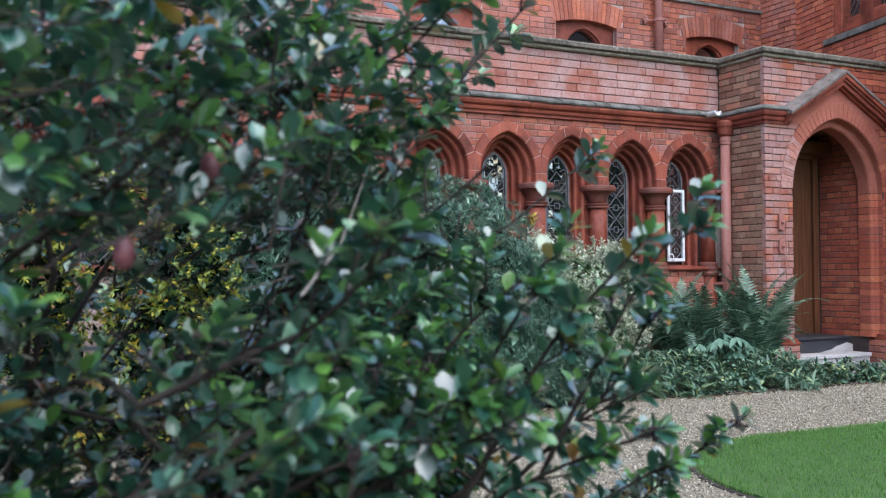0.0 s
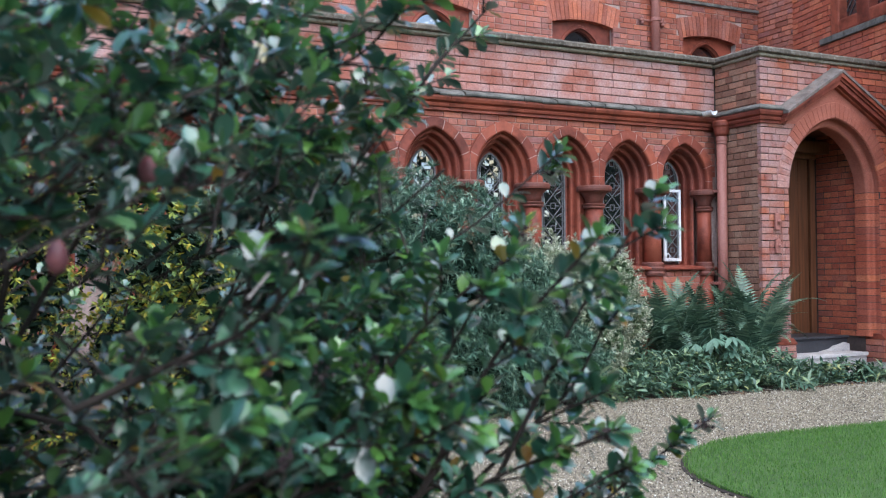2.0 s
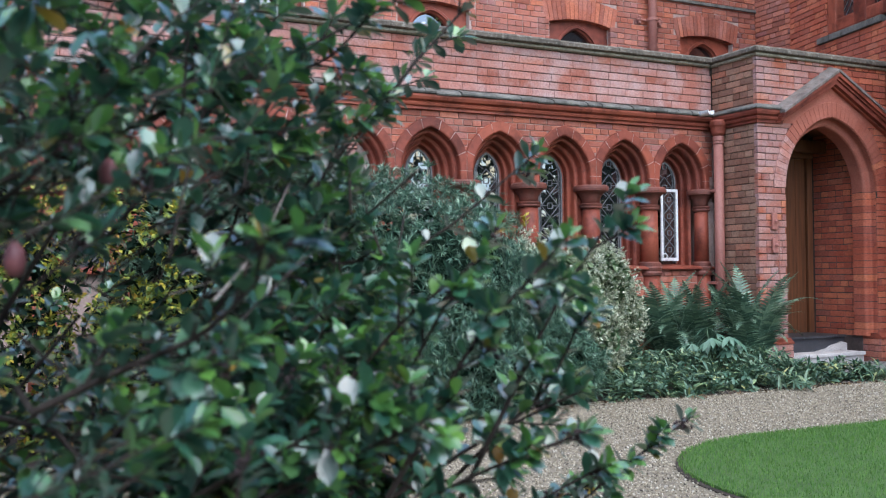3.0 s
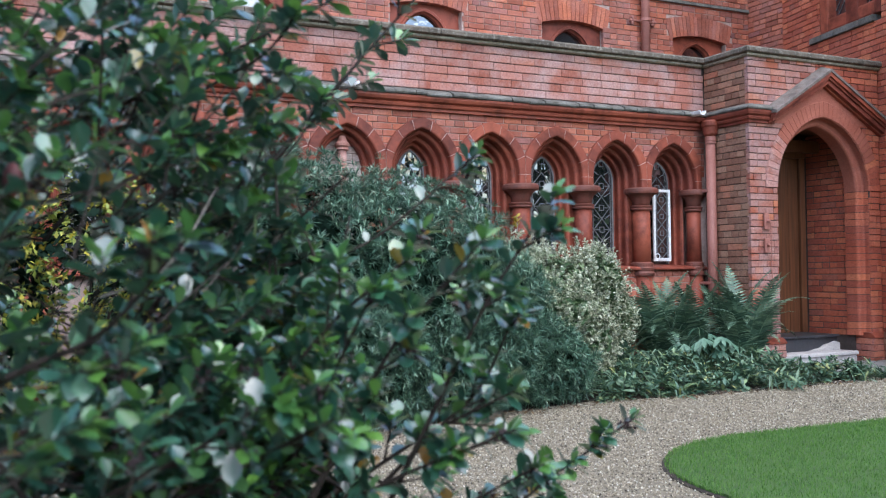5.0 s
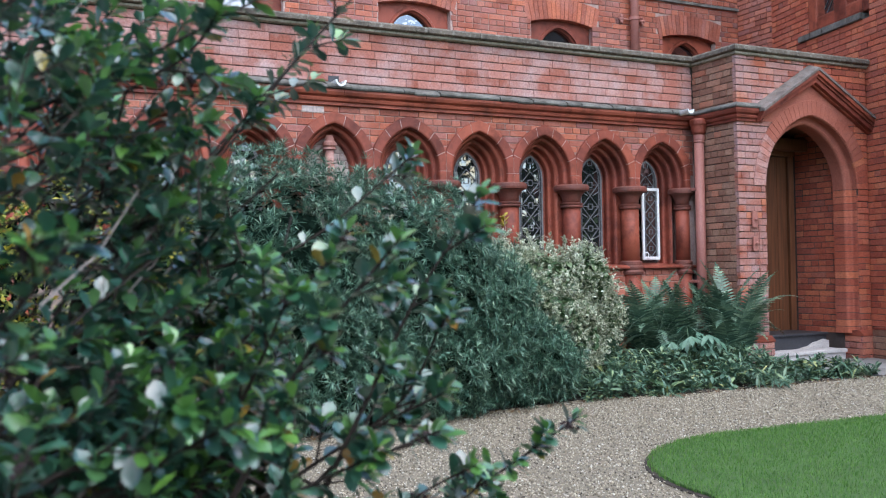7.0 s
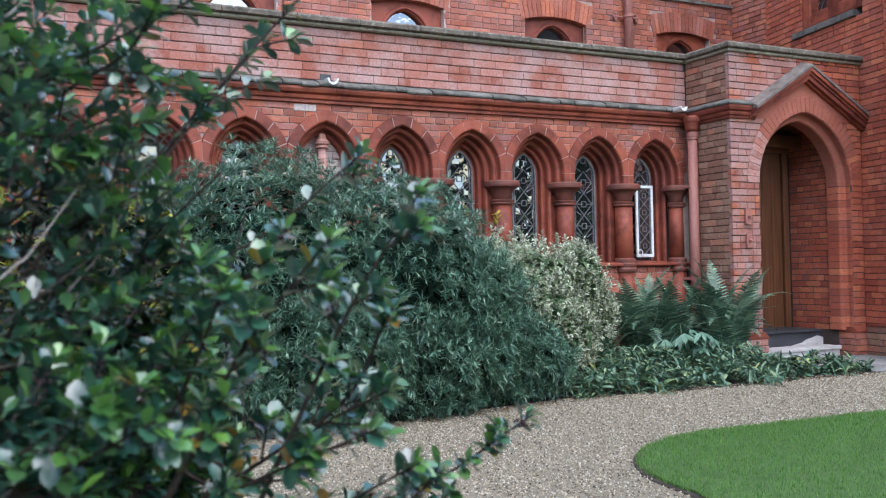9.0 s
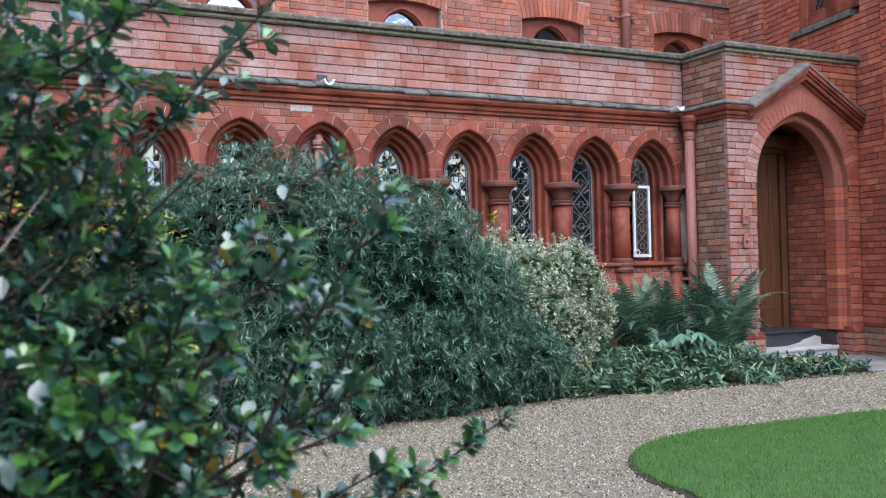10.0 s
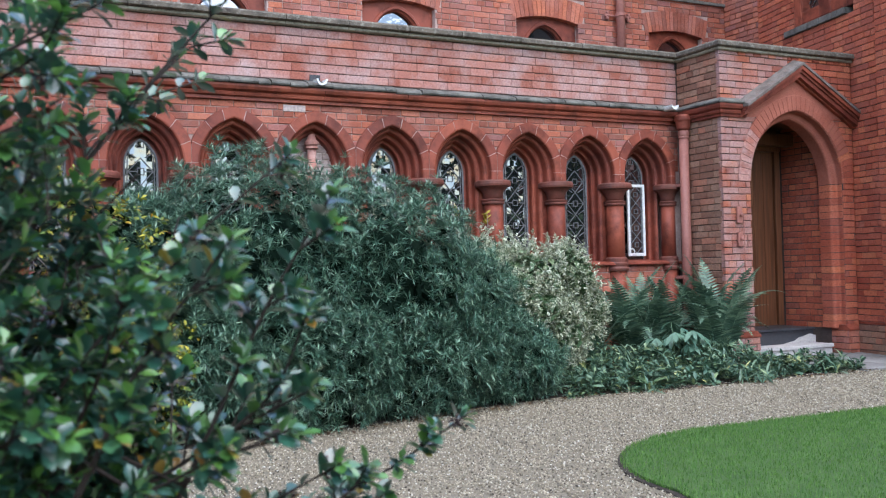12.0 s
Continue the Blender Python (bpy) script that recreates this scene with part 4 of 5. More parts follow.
pipe = thing("drainpipe", "pinkish red painted iron drainpipe in the wall corner", "drainpipe", "", (0.385, -0.16, 0))
part("pipe", lathe([(0.052, 0.0), (0.052, 2.5)], (0, 0), 18), M_PIPE, pipe, smooth=True)
part("collar", lathe([(0.053, 2.42), (0.062, 2.425), (0.062, 2.44), (0.056, 2.445), (0.062, 2.46), (0.062, 2.50), (0.055, 2.505)], (0, 0), 18), M_PIPE, pipe)
part("hopper", lathe([(0.05, 2.50), (0.075, 2.53), (0.085, 2.60), (0.095, 2.62), (0.095, 2.66), (0.08, 2.68)], (0, 0), 18), M_TERRA, pipe)
for z in (0.9, 1.9):
    part("bracket", boxed((-0.055, -0.01, z), (0.055, 0.17, z + 0.03), 0.004), M_PIPE, pipe)


def spout(x, y, z, s=1.0):
    t = thing("spout", "small white half-round overflow spout above the string course", "spout", "overflow spouts", (x, y, z))
    bm = bmesh.new()
    arc_o = [(0.045 * s * math.cos(a), 0.05 * s * math.sin(a)) for a in np.linspace(math.pi, 2 * math.pi, 12)]
    arc_i = [(0.032 * s * math.cos(a), 0.036 * s * math.sin(a)) for a in np.linspace(2 * math.pi, math.pi, 12)]
    prism(bm, arc_o + arc_i, "y", -0.09, 0.12)
    part("channel", bm, M_WHITE, t)
    return t


spout(-3.73, -0.06, 2.80, 1.15)
# solid dark block whose colour stands for the shade in the spout's opening
part("hole_shade_block", boxed((-3.80, -0.004, 2.80), (-3.70, 0.02, 2.86)), M_RISER, par)
sp = spout(0.20, -0.17, 2.765, 1.0)

hook = thing("wall_bracket", "pink painted iron door-bell bracket with a chain on the porch pier", "bracket", "", (0.64, PY - 0.02, 1.56))
part("plate", boxed((-0.035, -0.012, -0.085), (0.035, 0.01, 0.085), 0.006), M_PIPE, hook)
part("plate", boxed((-0.03, -0.012, -0.33), (0.035, 0.01, -0.18), 0.006), M_PIPE, hook)
part("knob", lathe([(0.0, -0.02), (0.016, -0.015), (0.02, 0.0), (0.012, 0.018), (0.0, 0.02)], (0.005, -0.025), 10), M_PIPE, hook)
part("knob", lathe([(0.0, -0.27), (0.016, -0.265), (0.02, -0.25), (0.012, -0.235), (0.0, -0.23)], (0.005, -0.025), 10), M_PIPE, hook)
part("chain", tube(bmesh.new(), [(0.05, -0.012, 0.0), (0.053, -0.012, -0.2), (0.05, -0.012, -0.4), (0.055, -0.012, -0.6), (0.05, -0.012, -0.68)], 0.005, 0.005), M_PIPE, hook)

# ---------------------------------------------------------------- wing
WX = 2.39
SILL = 3.87
wing = thing("wing_wall", "red brick side wing beside the porch", "wall")
wing["kind"] = "structure"
wc = bmesh.new()
box(wc, (WX + 0.012, -1.75, 0), (WX + 0.4, 1.17, SILL))
box(wc, (WX + 0.012, -1.75, SILL), (WX + 0.4, -0.75, 5.2))
box(wc, (WX + 0.012, 0.36, SILL), (WX + 0.4, 1.17, 5.2))
box(wc, (WX + 0.012, -1.75, 5.2), (WX + 0.4, 1.17, 7.5))
part("mortar_core", wc, M_MORTAR, wing)
lay(wing, courses(-1.17, 1.25, 0.02, 3.87) + courses(-1.17, -0.37, 3.87, 5.27) + courses(0.75, 1.25, 3.87, 5.27), (WX + 0.012, 0.0, 0), -90, M_BRICK_RED, 300, 0.01, lambda r: (r[0] < 0.6) * 5 + abs(r[1] - 2.6))
strip = structure(new("return_wall"), "shaded red brick return wall", "wall")
part("mortar_core", boxed((2.83, 0.9, 0), (3.2, 1.9, 7.5)), M_MORTAR, strip)
lay(strip, courses(-1.75, -0.9, 3.2, 5.6), (2.82, 0.0, 0), -90, M_BRICK, 200, 0.006)
part("plinth", boxed((WX - 0.04, -1.75, 0.0), (WX + 0.02, PY - 0.06, 0.34)), M_MORTAR, wing)
lay(wing, courses(-PY + 0.06, 1.25, -0.01, 0.34), (WX - 0.04, 0.0, 0), -90, M_BRICK_BROWN, 60, 0.01)
part("plinth_cap", boxed((WX - 0.055, -1.75, 0.342), (WX + 0.02, PY - 0.06, 0.37), 0.008), M_TERRA, wing)
part("buttress", boxed((WX - 0.09, -1.75, 0.0), (WX + 0.02, -1.22, 6.5), 0.01), M_MORTAR, wing)
but = structure(new("buttress_bricks"), "orange red brick buttress of the wing", "wall")
lay(but, courses(1.22, 1.75, 0.0, 4.2), (WX - 0.09, 0.0, 0), -90, M_BRICK_RED, 300, 0.006)
for k in range(5):
    part("sill_stone", boxed((WX - 0.035, -0.65 + 0.24 * k, SILL), (WX + 0.1, -0.416 + 0.24 * k, SILL + 0.075), 0.008), M_SLATE, wing)
win = thing("wing_window", "terracotta-framed leaded window pair in the brick wing", "window", "", (WX, 0, 0))
win["kind"] = "structure"
for a, b in ((-0.75, -0.64), (-0.36, -0.13), (0.20, 0.36)):
    part("jamb", boxed((-0.004, a, SILL + 0.08), (0.2, b, 5.2), 0.02), M_TERRA, win)
part("lintel", boxed((-0.006, -0.75, 5.1), (0.2, 0.36, 5.25), 0.01), M_TERRA, win)
part("inner_sill", boxed((0.004, -0.7, SILL + 0.078), (0.18, 0.3, 4.12), 0.03), M_TERRA, win)
for a, b in ((-0.64, -0.36), (-0.13, 0.20)):
    part("pane", boxed((0.12, a, 4.1), (0.13, b, 5.1)), M_GLASS, win)
    ld = bmesh.new()
    for k in range(10):
        z = 4.1 + k * 0.12
        for p, q in (((a, z), (b, z + (b - a) * 1.2)), ((b, z), (a, z + (b - a) * 1.2))):
            dx, dz = q[0] - p[0], q[1] - p[1]
            ln = math.hypot(dx, dz)
            nx, nz = -dz / ln * 0.004, dx / ln * 0.004
            prism(ld, [(p[0] + nx, p[1] + nz), (q[0] + nx, q[1] + nz), (q[0] - nx, q[1] - nz), (p[0] - nx, p[1] - nz)], "x", 0.112, 0.118)
    part("leading", ld, M_LEAD, win)
# the wing stands askew to the arcade
ASKEW = Matrix.Translation((WX, -0.69, 0)) @ Matrix.Rotation(radians(-13), 4, "Z") @ Matrix.Translation((-WX, 0.69, 0))
for ob in (wing, but):
    ob.matrix_world = ASKEW
win.matrix_world = ASKEW @ Matrix.Translation((WX, 0, 0))

# ---------------------------------------------------------------- upper storey
UY = 1.75
upper = thing("upper_wall", "red brick upper storey set back behind the parapet", "wall")
upper["kind"] = "structure"
UW = [1.955 - 2.03 * k for k in range(0, 6)]
UH = 0.46
uc = bmesh.new()
edges = [-11.0]
for c in sorted(UW):
    edges += [c - UH, c + UH]
edges.append(2.9)
for a, b in zip(edges[::2], edges[1::2]):
    box(uc, (a, UY + 0.012, 0.0), (b, UY + 0.4, 7.5))
for c in UW:
    box(uc, (c - UH, UY + 0.012, 4.20), (c + UH, UY + 0.4, 7.5))
    box(uc, (c - UH, UY + 0.012, 0.0), (c + UH, UY + 0.4, 3.1))
part("mortar_core", uc, M_MORTAR_PALE, upper)


def off_upper(a, b, z0, z1):
    return not any(b > c - UH + 0.02 and a < c + UH - 0.02 and z0 < 4.23 for c in UW) and not any(b > c - UH - 0.06 and a < c + UH + 0.06 and z0 > 4.15 and z1 < 4.47 for c in UW)


lay(upper, courses(-6.4, 2.88, 3.25, 5.2, off_upper, 0.008), (0, UY + 0.012, 0), 0, M_BRICK, 300, 0.01, lambda r: abs(r[1] - 4.0) + abs(r[0]) * 0.2)
part("string", boxed((-11, UY - 0.03, 4.60), (2.88, UY + 0.02, 4.64), 0.008), M_SLATE, upper)
for c in UW:
    w = thing("upper_window", "pointed window under a rubbed brick segmental arch", "window", "upper windows", (c, UY, -0.045))
    w["kind"] = "structure"
    # splayed bricks of the segmental head
    n = 17
    for k in range(n):
        t0, t1 = k / n, (k + 1) / n
        def head(t, h):
            x = (t - 0.5) * 2 * (UH + 0.05) * (1 + 0.12 * h)
            return x, 4.165 + 0.075 * (1 - (2 * t - 1) ** 2) + h * 0.26
        q = [head(t0 + 0.003, 0), head(t1 - 0.003, 0), head(t1 - 0.003, 1), head(t0 + 0.003, 1)]
        part("voussoir", prism(bmesh.new(), q, "y", 0.002, 0.1), M_BRICK, w)
    tf_ = swept([(-0.22, 0.10), (-0.22, 0.09), (-0.04, 0.09), (-0.03, 0.075), (0.0, 0.075), (0.0, 0.10), (0.02, 0.12), (0.02, 0.2)], 0.0, 0.30, 0.36, 3.80, 9, 3.2)
    part("surround", tf_, M_TERRA, w)
    pl = bmesh.new()
    line = arch(0.0, -0.03, 0.30, 0.36, 3.80, 9, 3.1)
    lo = [pl.verts.new((x, 0.095, z)) for x, z in line]
    hi = [pl.verts.new((x, 0.095, 4.27)) for x, z in line]
    for k in range(len(line) - 1):
        if line[k + 1][0] - line[k][0] > 1e-5:
            pl.faces.new((lo[k], lo[k + 1], hi[k + 1], hi[k]))
    box(pl, (-UH, 0.095, 3.1), (-0.328, 0.14, 4.27))
    box(pl, (0.328, 0.095, 3.1), (UH, 0.14, 4.27))
    part("tympanum", pl, M_TERRA, w)
    part("pane", boxed((-0.32, 0.17, 3.1), (0.32, 0.18, 4.2)), M_GLASS, w)
up = thing("upper_drainpipe", "pinkish painted iron downpipe with ornate brackets", "drainpipe", "", (0.975, UY - 0.09, 0))
part("pipe", lathe([(0.055, 3.2), (0.055, 6.5)], (0, 0), 16), M_PIPE, up, smooth=True)
part("collar", lathe([(0.056, 4.27), (0.068, 4.275), (0.068, 4.31), (0.056, 4.315)], (0, 0), 16), M_PIPE, up)
for s in (-1, 1):
    q = tube(bmesh.new(), [(s * 0.05, 0.06, 4.29), (s * 0.1, 0.06, 4.29), (s * 0.13, 0.06, 4.29)], 0.014, 0.012)
    part("bracket_arm", q, M_PIPE, up)
    for dx, dz in ((0.15, 0.0), (0.165, 0.035), (0.165, -0.035), (0.19, 0.0)):
        part("rosette", lathe([(0.0, 4.268 + dz), (0.02, 4.275 + dz), (0.024, 4.29 + dz), (0.02, 4.305 + dz), (0.0, 4.312 + dz)], (s * dx, 0.06), 8), M_PIPE, up)

structure(part("cloister_roof", boxed((WALL_L, 0.3, 3.18), (0.6, UY + 0.02, 3.26)), M_SLATE), "flat roof between the parapet and the upper wall", "roof")
structure(part("cloister_floor", boxed((WALL_L, 0.36, -0.02), (0.5, UY, 0.3)), M_FLAG), "stone floor inside the cloister", "floor")


# ---------------------------------------------------------------- plants
def broad_leaf(width=0.42, fold=0.10, curl=0.10, n=4):
    """A leaf one unit long along x, folded along its midrib: vertices and faces."""
    v, f = [], []
    for k in range(n + 1):
        t = k / n
        w = width * (math.sin(math.pi * min(t ** 1.15, 1.0)) ** 0.8 * 0.5 + 0.012) * (1.0 if t < 1 else 0.0)
        z = -curl * t * t
        v += [(t, -w, z + fold * w * 2), (t, 0, z), (t, w, z + fold * w * 2)]
    for k in range(n):
        a = 3 * k
        f += [(a, a + 3, a + 4, a + 1), (a + 1, a + 4, a + 5, a + 2)]
    return v, f


def blade_leaf(width=0.11):
    v = [(0, 0, 0), (0.45, -width / 2, 0.015), (1, 0, -0.02), (0.45, width / 2, 0.015)]
    return v, [(0, 1, 2, 3)]


def rosettes(rng, tips, axes, per, spread, length, back=0.8):
    """Leaves that ring each tip: places, directions, rolls and lengths."""
    n = len(tips)
    a = rng.uniform(0, 2 * math.pi, (n, per))
    e = rng.uniform(spread[0], spread[1], (n, per))
    fr = frames_along(axes, np.zeros(n))
    d = np.cos(e)[..., None] * fr[:, None, :, 0] + np.sin(e)[..., None] * (np.cos(a)[..., None] * fr[:, None, :, 1] + np.sin(a)[..., None] * fr[:, None, :, 2])
    p = tips[:, None, :] - axes[:, None, :] / np.linalg.norm(axes, axis=1)[:, None, None] * rng.uniform(0, length[1] * back, (n, per))[..., None]
    s = rng.uniform(length[0], length[1], (n, per))
    return p.reshape(-1, 3), d.reshape(-1, 3), s.ravel()


def lumpy(rng, n, centre, radii, freq, amount, low=-0.2, seed=0.0):
    """Places on a lumpy rounded shape and the way outwards there."""
    d = rng.normal(size=(n * 2, 3))
    d /= np.linalg.norm(d, axis=1)[:, None]
    d = d[d[:, 2] > low][:n]
    k = np.array([1 + amount * noise.noise(Vector(v) * freq + Vector((seed, seed * 2, 0))) + 0.5 * amount * noise.noise(Vector(v) * freq * 2.6 + Vector((seed, 1, seed))) for v in d])
    p = np.asarray(centre) + d * np.asarray(radii) * k[:, None]
    o = d / np.asarray(radii)
    return p, o / np.linalg.norm(o, axis=1)[:, None]


def inner_mass(name, lumps, mat, parent, seed):
    """The inside of a shrub, as many dull leaves; a near-black mat paints its shade."""
    rng = np.random.default_rng(seed)
    ps, ds = [], []
    for c, r in lumps:
        p, d = lumpy(rng, 1600, c, np.asarray(r) * 0.80, 2.0, 0.2, -0.9)
        ps.append(p)
        ds.append(d)
    p, d = np.concatenate(ps), np.concatenate(ds)
    tang = np.cross(d, rng.normal(size=d.shape))
    v, f = broad_leaf(0.7, 0.05, 0.05, 2)
    return scatter(name, v, f, frames_along(tang, rng.uniform(-0.5, 0.5, len(p))), p, rng.uniform(0.05, 0.11, len(p)), mat, parent)


# filler blobs inside a shrub, coloured near-black as the shade between leaves
def core_mesh(lumps, parent, mat, shrink=0.72):
    bm = bmesh.new()
    for c, r in lumps:
        k = bmesh.ops.create_icosphere(bm, subdivisions=3, radius=1.0)
        for v in k["verts"]:
            n_ = 1 + 0.25 * noise.noise(v.co * 2.5 + Vector(c))
            v.co = Vector((c[0] + v.co.x * r[0] * shrink * n_, c[1] + v.co.y * r[1] * shrink * n_, max(0.01, c[2] + v.co.z * r[2] * shrink * n_)))
    return part("inner_growth", bm, mat, parent)


def blue_shrub():
    t = thing("blue_green_shrub", "large blue-green evergreen shrub with narrow whorled leaves", "shrub", "", (-3.9, -1.3, 0))
    off = np.array([3.9, 1.3, 0.0])
    lumps = [((-4.72, -1.30, 0.92), (0.95, 0.85, 1.02)), ((-3.80, -1.30, 0.86), (0.98, 0.88, 0.92)), ((-3.22, -1.20, 0.62), (0.70, 0.74, 0.68)), ((-2.74, -1.20, 0.34), (0.50, 0.52, 0.40)), ((-5.35, -1.25, 0.75), (0.7, 0.75, 0.82)), ((-4.55, -1.80, 0.38), (0.75, 0.58, 0.50)), ((-3.65, -1.70, 0.36), (0.70, 0.52, 0.46)), ((-2.85, -1.48, 0.28), (0.60, 0.44, 0.36)), ((-5.35, -1.8, 0.42), (0.6, 0.55, 0.5))]
    rng = np.random.default_rng(11)
    tips, out = [], []
    for i, (c, r) in enumerate(lumps):
        p, o = lumpy(rng, 2500, c, r, 4.0, 0.24, -0.75, i * 3.1)
        depth = rng.uniform(0, 1, len(p)) ** 1.6 * 0.17 - 0.03
        p = p - o * depth[:, None]
        inside = np.zeros(len(p), bool)
        for j, (c2, r2) in enumerate(lumps):
            if j != i:
                inside |= (((p - np.asarray(c2)) / (np.asarray(r2) * 0.70)) ** 2).sum(1) < 1
        ok = ~inside & (p[:, 2] > 0.03) & (p[:, 1] < 0.0) & ((o[:, 1] < 0.45) | (o[:, 2] > 0.3))
        tips.append(p[ok])
        out.append(o[ok])
    tips, out = np.concatenate(tips), np.concatenate(out)
    axes = out + rng.normal(0, 0.22, out.shape) + np.array([0, 0, 0.38])
    # an outer whorl that spreads and an inner one that stands up
    p, d, s = rosettes(rng, tips, axes, 14, (0.85, 1.4), (0.062, 0.095), 0.12)
    p2, d2, s2 = rosettes(rng, tips, axes, 5, (0.15, 0.7), (0.04, 0.07), 0.05)
    p, d, s = np.concatenate([p, p2]), np.concatenate([d, d2]), np.concatenate([s, s2])
    v, f = blade_leaf(0.09)
    scatter("leaves", v, f, frames_along(d, rng.uniform(-0.6, 0.6, len(d))), p + off, s, M_LEAF_BLUE, t)
    rel = [((c[0] + 3.9, c[1] + 1.3, c[2]), r) for c, r in lumps]
    inner_mass("inner_leaves", rel, M_LEAF_SHADE, t, 5)
    core_mesh(rel, t, M_LEAF_SHADE, 0.62)
    return t


blue_shrub()


def variegated_shrub():
    t = thing("variegated_shrub", "variegated shrub with small cream-edged leaves", "shrub", "", (-2.02, -0.95, 0))
    lumps = [((-0.15, 0.05, 0.74), (0.56, 0.42, 0.56)), ((0.18, 0.0, 0.60), (0.33, 0.34, 0.42)), ((-0.55, 0.1, 0.82), (0.50, 0.4, 0.54)), ((-0.25, -0.2, 0.55), (0.4, 0.33, 0.42)), ((0.28, -0.02, 0.92), (0.26, 0.28, 0.36)), ((0.40, -0.06, 0.66), (0.22, 0.24, 0.26)), ((0.03, -0.12, 0.42), (0.34, 0.3, 0.36))]
    rng = np.random.default_rng(12)
    tips, out = [], []
    for i, (c, r) in enumerate(lumps):
        p, o = lumpy(rng, 1250, c, r, 5.0, 0.42, -0.7, i * 2.3)
        p = p + o * (0.07 - rng.uniform(0, 1, len(p)) ** 0.6 * 0.20)[:, None]
        ok = (p[:, 2] > 0.05)
        tips.append(p[ok])
        out.append(o[ok])
    tips, out = np.concatenate(tips), np.concatenate(out)
    axes = out * 0.8 + rng.normal(0, 0.4, out.shape) + np.array([0, 0, 0.9])
    p, d, s = rosettes(rng, tips, axes, 12, (0.5, 1.35), (0.024, 0.044), 2.0)
    # cream margin round a green middle
    w = 0.21
    v = [(0, 0, 0), (0.35, -w, 0.02), (0.35, w, 0.02), (0.8, -w * 0.75, 0), (0.8, w * 0.75, 0), (1, 0, -0.03), (0.15, 0, 0.008), (0.4, -w * 0.66, 0.012), (0.4, w * 0.66, 0.012), (0.76, 0, 0.004)]
    f = [(6, 7, 9, 8), (0, 1, 7, 6), (0, 6, 8, 2), (1, 3, 9, 7), (2, 8, 9, 4), (3, 5, 9), (5, 4, 9)]
    scatter("leaves", v, f, frames_along(d, rng.uniform(-0.8, 0.8, len(d))), p, s, [M_LEAF_GREEN, M_LEAF_CREAM], t, "", [0, 1, 1, 1, 1, 1, 1])
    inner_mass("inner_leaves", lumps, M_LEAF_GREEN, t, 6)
    core_mesh(lumps, t, M_LEAF_SHADE, 0.55)
    # two yellow shoots that stand above it
    for x, y, z in ((-0.64, 0.30, 1.62), (-0.34, 0.30, 1.56)):
        part("stem", tube(bmesh.new(), [(x + 0.03, y, 1.0), (x + 0.01, y, z - 0.1), (x, y, z)], 0.005, 0.003), M_BARK_GREY, t)
        n = 16
        q = np.array([(x, y, z - 0.10 * rng.random()) for _ in range(n)])
        dd = np.column_stack([rng.normal(0, 1, n), rng.normal(0, 1, n), rng.uniform(0.2, 1.6, n)])
        lv, lf = broad_leaf(0.45)
        scatter("young_leaves", lv, lf, frames_along(dd, rng.uniform(-0.5, 0.5, n)), q, rng.uniform(0.04, 0.07, n), M_LEAF_YELLOW, t, "yellow-green young shoot")
    return t


variegated_shrub()


def frond_mesh(name, length, droop, seed):
    """An arching fern frond that rises from the origin and leans towards +x."""
    rng = random.Random(seed)
    bm = bmesh.new()
    n = 34
    pts = []
    for k in range(n + 1):
        t = k / n
        a = radians(82) - droop * t ** 2.1
        pts.append(pts[-1] + Vector((math.cos(a), 0.06 * math.sin(3 * t + seed), math.sin(a))) * length / n if pts else Vector((0, 0, 0)))
    tube(bm, pts[::2], 0.004, 0.0012, 4)
    for k in range(5, n + 1):
        t = k / n
        w = length * 0.145 * math.sin(math.pi * min(1, (t - 0.06) / 0.94) ** 0.62) ** 0.85 + 0.006
        d = (pts[k] - pts[k - 1]).normalized()
        up = Vector((-d.z, 0, d.x))
        for s in (-1, 1):
            sd = (Vector((0, s, 0)) + d * 0.4 + up * rng.uniform(0.0, 0.22)).normalized()
            wd = length / n * 0.50
            # each leaflet tapers in toothed steps and hangs at its end
            prev = None
            m = 6
            for j in range(m + 1):
                u = j / m
                c = pts[k] + sd * w * u - up * (0.20 * w * u * u)
                h = wd * (1 - u ** 1.6 * 0.9) * (0.82 if j % 2 else 1.0)
                row = (bm.verts.new(c - d * h), bm.verts.new(c + d * h))
                if prev:
                    bm.faces.new((prev[0], row[0], row[1], prev[1]))
                prev = row
    me = bpy.data.meshes.new(name)
    bm.to_mesh(me)
    bm.free()
    me.materials.append(M_FERN)
    return me


FRONDS = [frond_mesh("frond", L, dr, i) for i, (L, dr) in enumerate(((0.80, 0.9), (0.78, 1.3), (0.76, 1.8), (0.80, 0.6), (0.62, 2.3)))]


def fern(x, y, count, scale, seed, label):
    t = thing("fern", label, "fern", "ferns by the wall", (x, y, 0))
    rng = random.Random(seed)
    for k in range(count):
        ob = new("frond", rng.choice(FRONDS))
        ob.parent = t
        s = scale * rng.uniform(0.75, 1.15)
        ob.matrix_local = Matrix.Translation((rng.uniform(-0.08, 0.08), rng.uniform(-0.08, 0.08), 0.02)) @ Matrix.Rotation(2 * math.pi * (k + rng.uniform(-0.4, 0.4)) / count * 2.6, 4, "Z") @ Matrix.Rotation(rng.uniform(-0.22, 0.24), 4, "Y") @ Matrix.Scale(s, 4)
    return t


fern(0.20, -0.76, 52, 1.36, 1, "large arching dark green fern beside the porch pier")
fern(-0.70, -0.60, 34, 1.34, 2, "dark green fern under the arcade window")
fern(-1.2, -0.55, 26, 1.05, 4, "dark green fern beside the variegated shrub")
fern(-0.28, -0.5, 24, 1.2, 3, "dark green fern against the arcade wall")


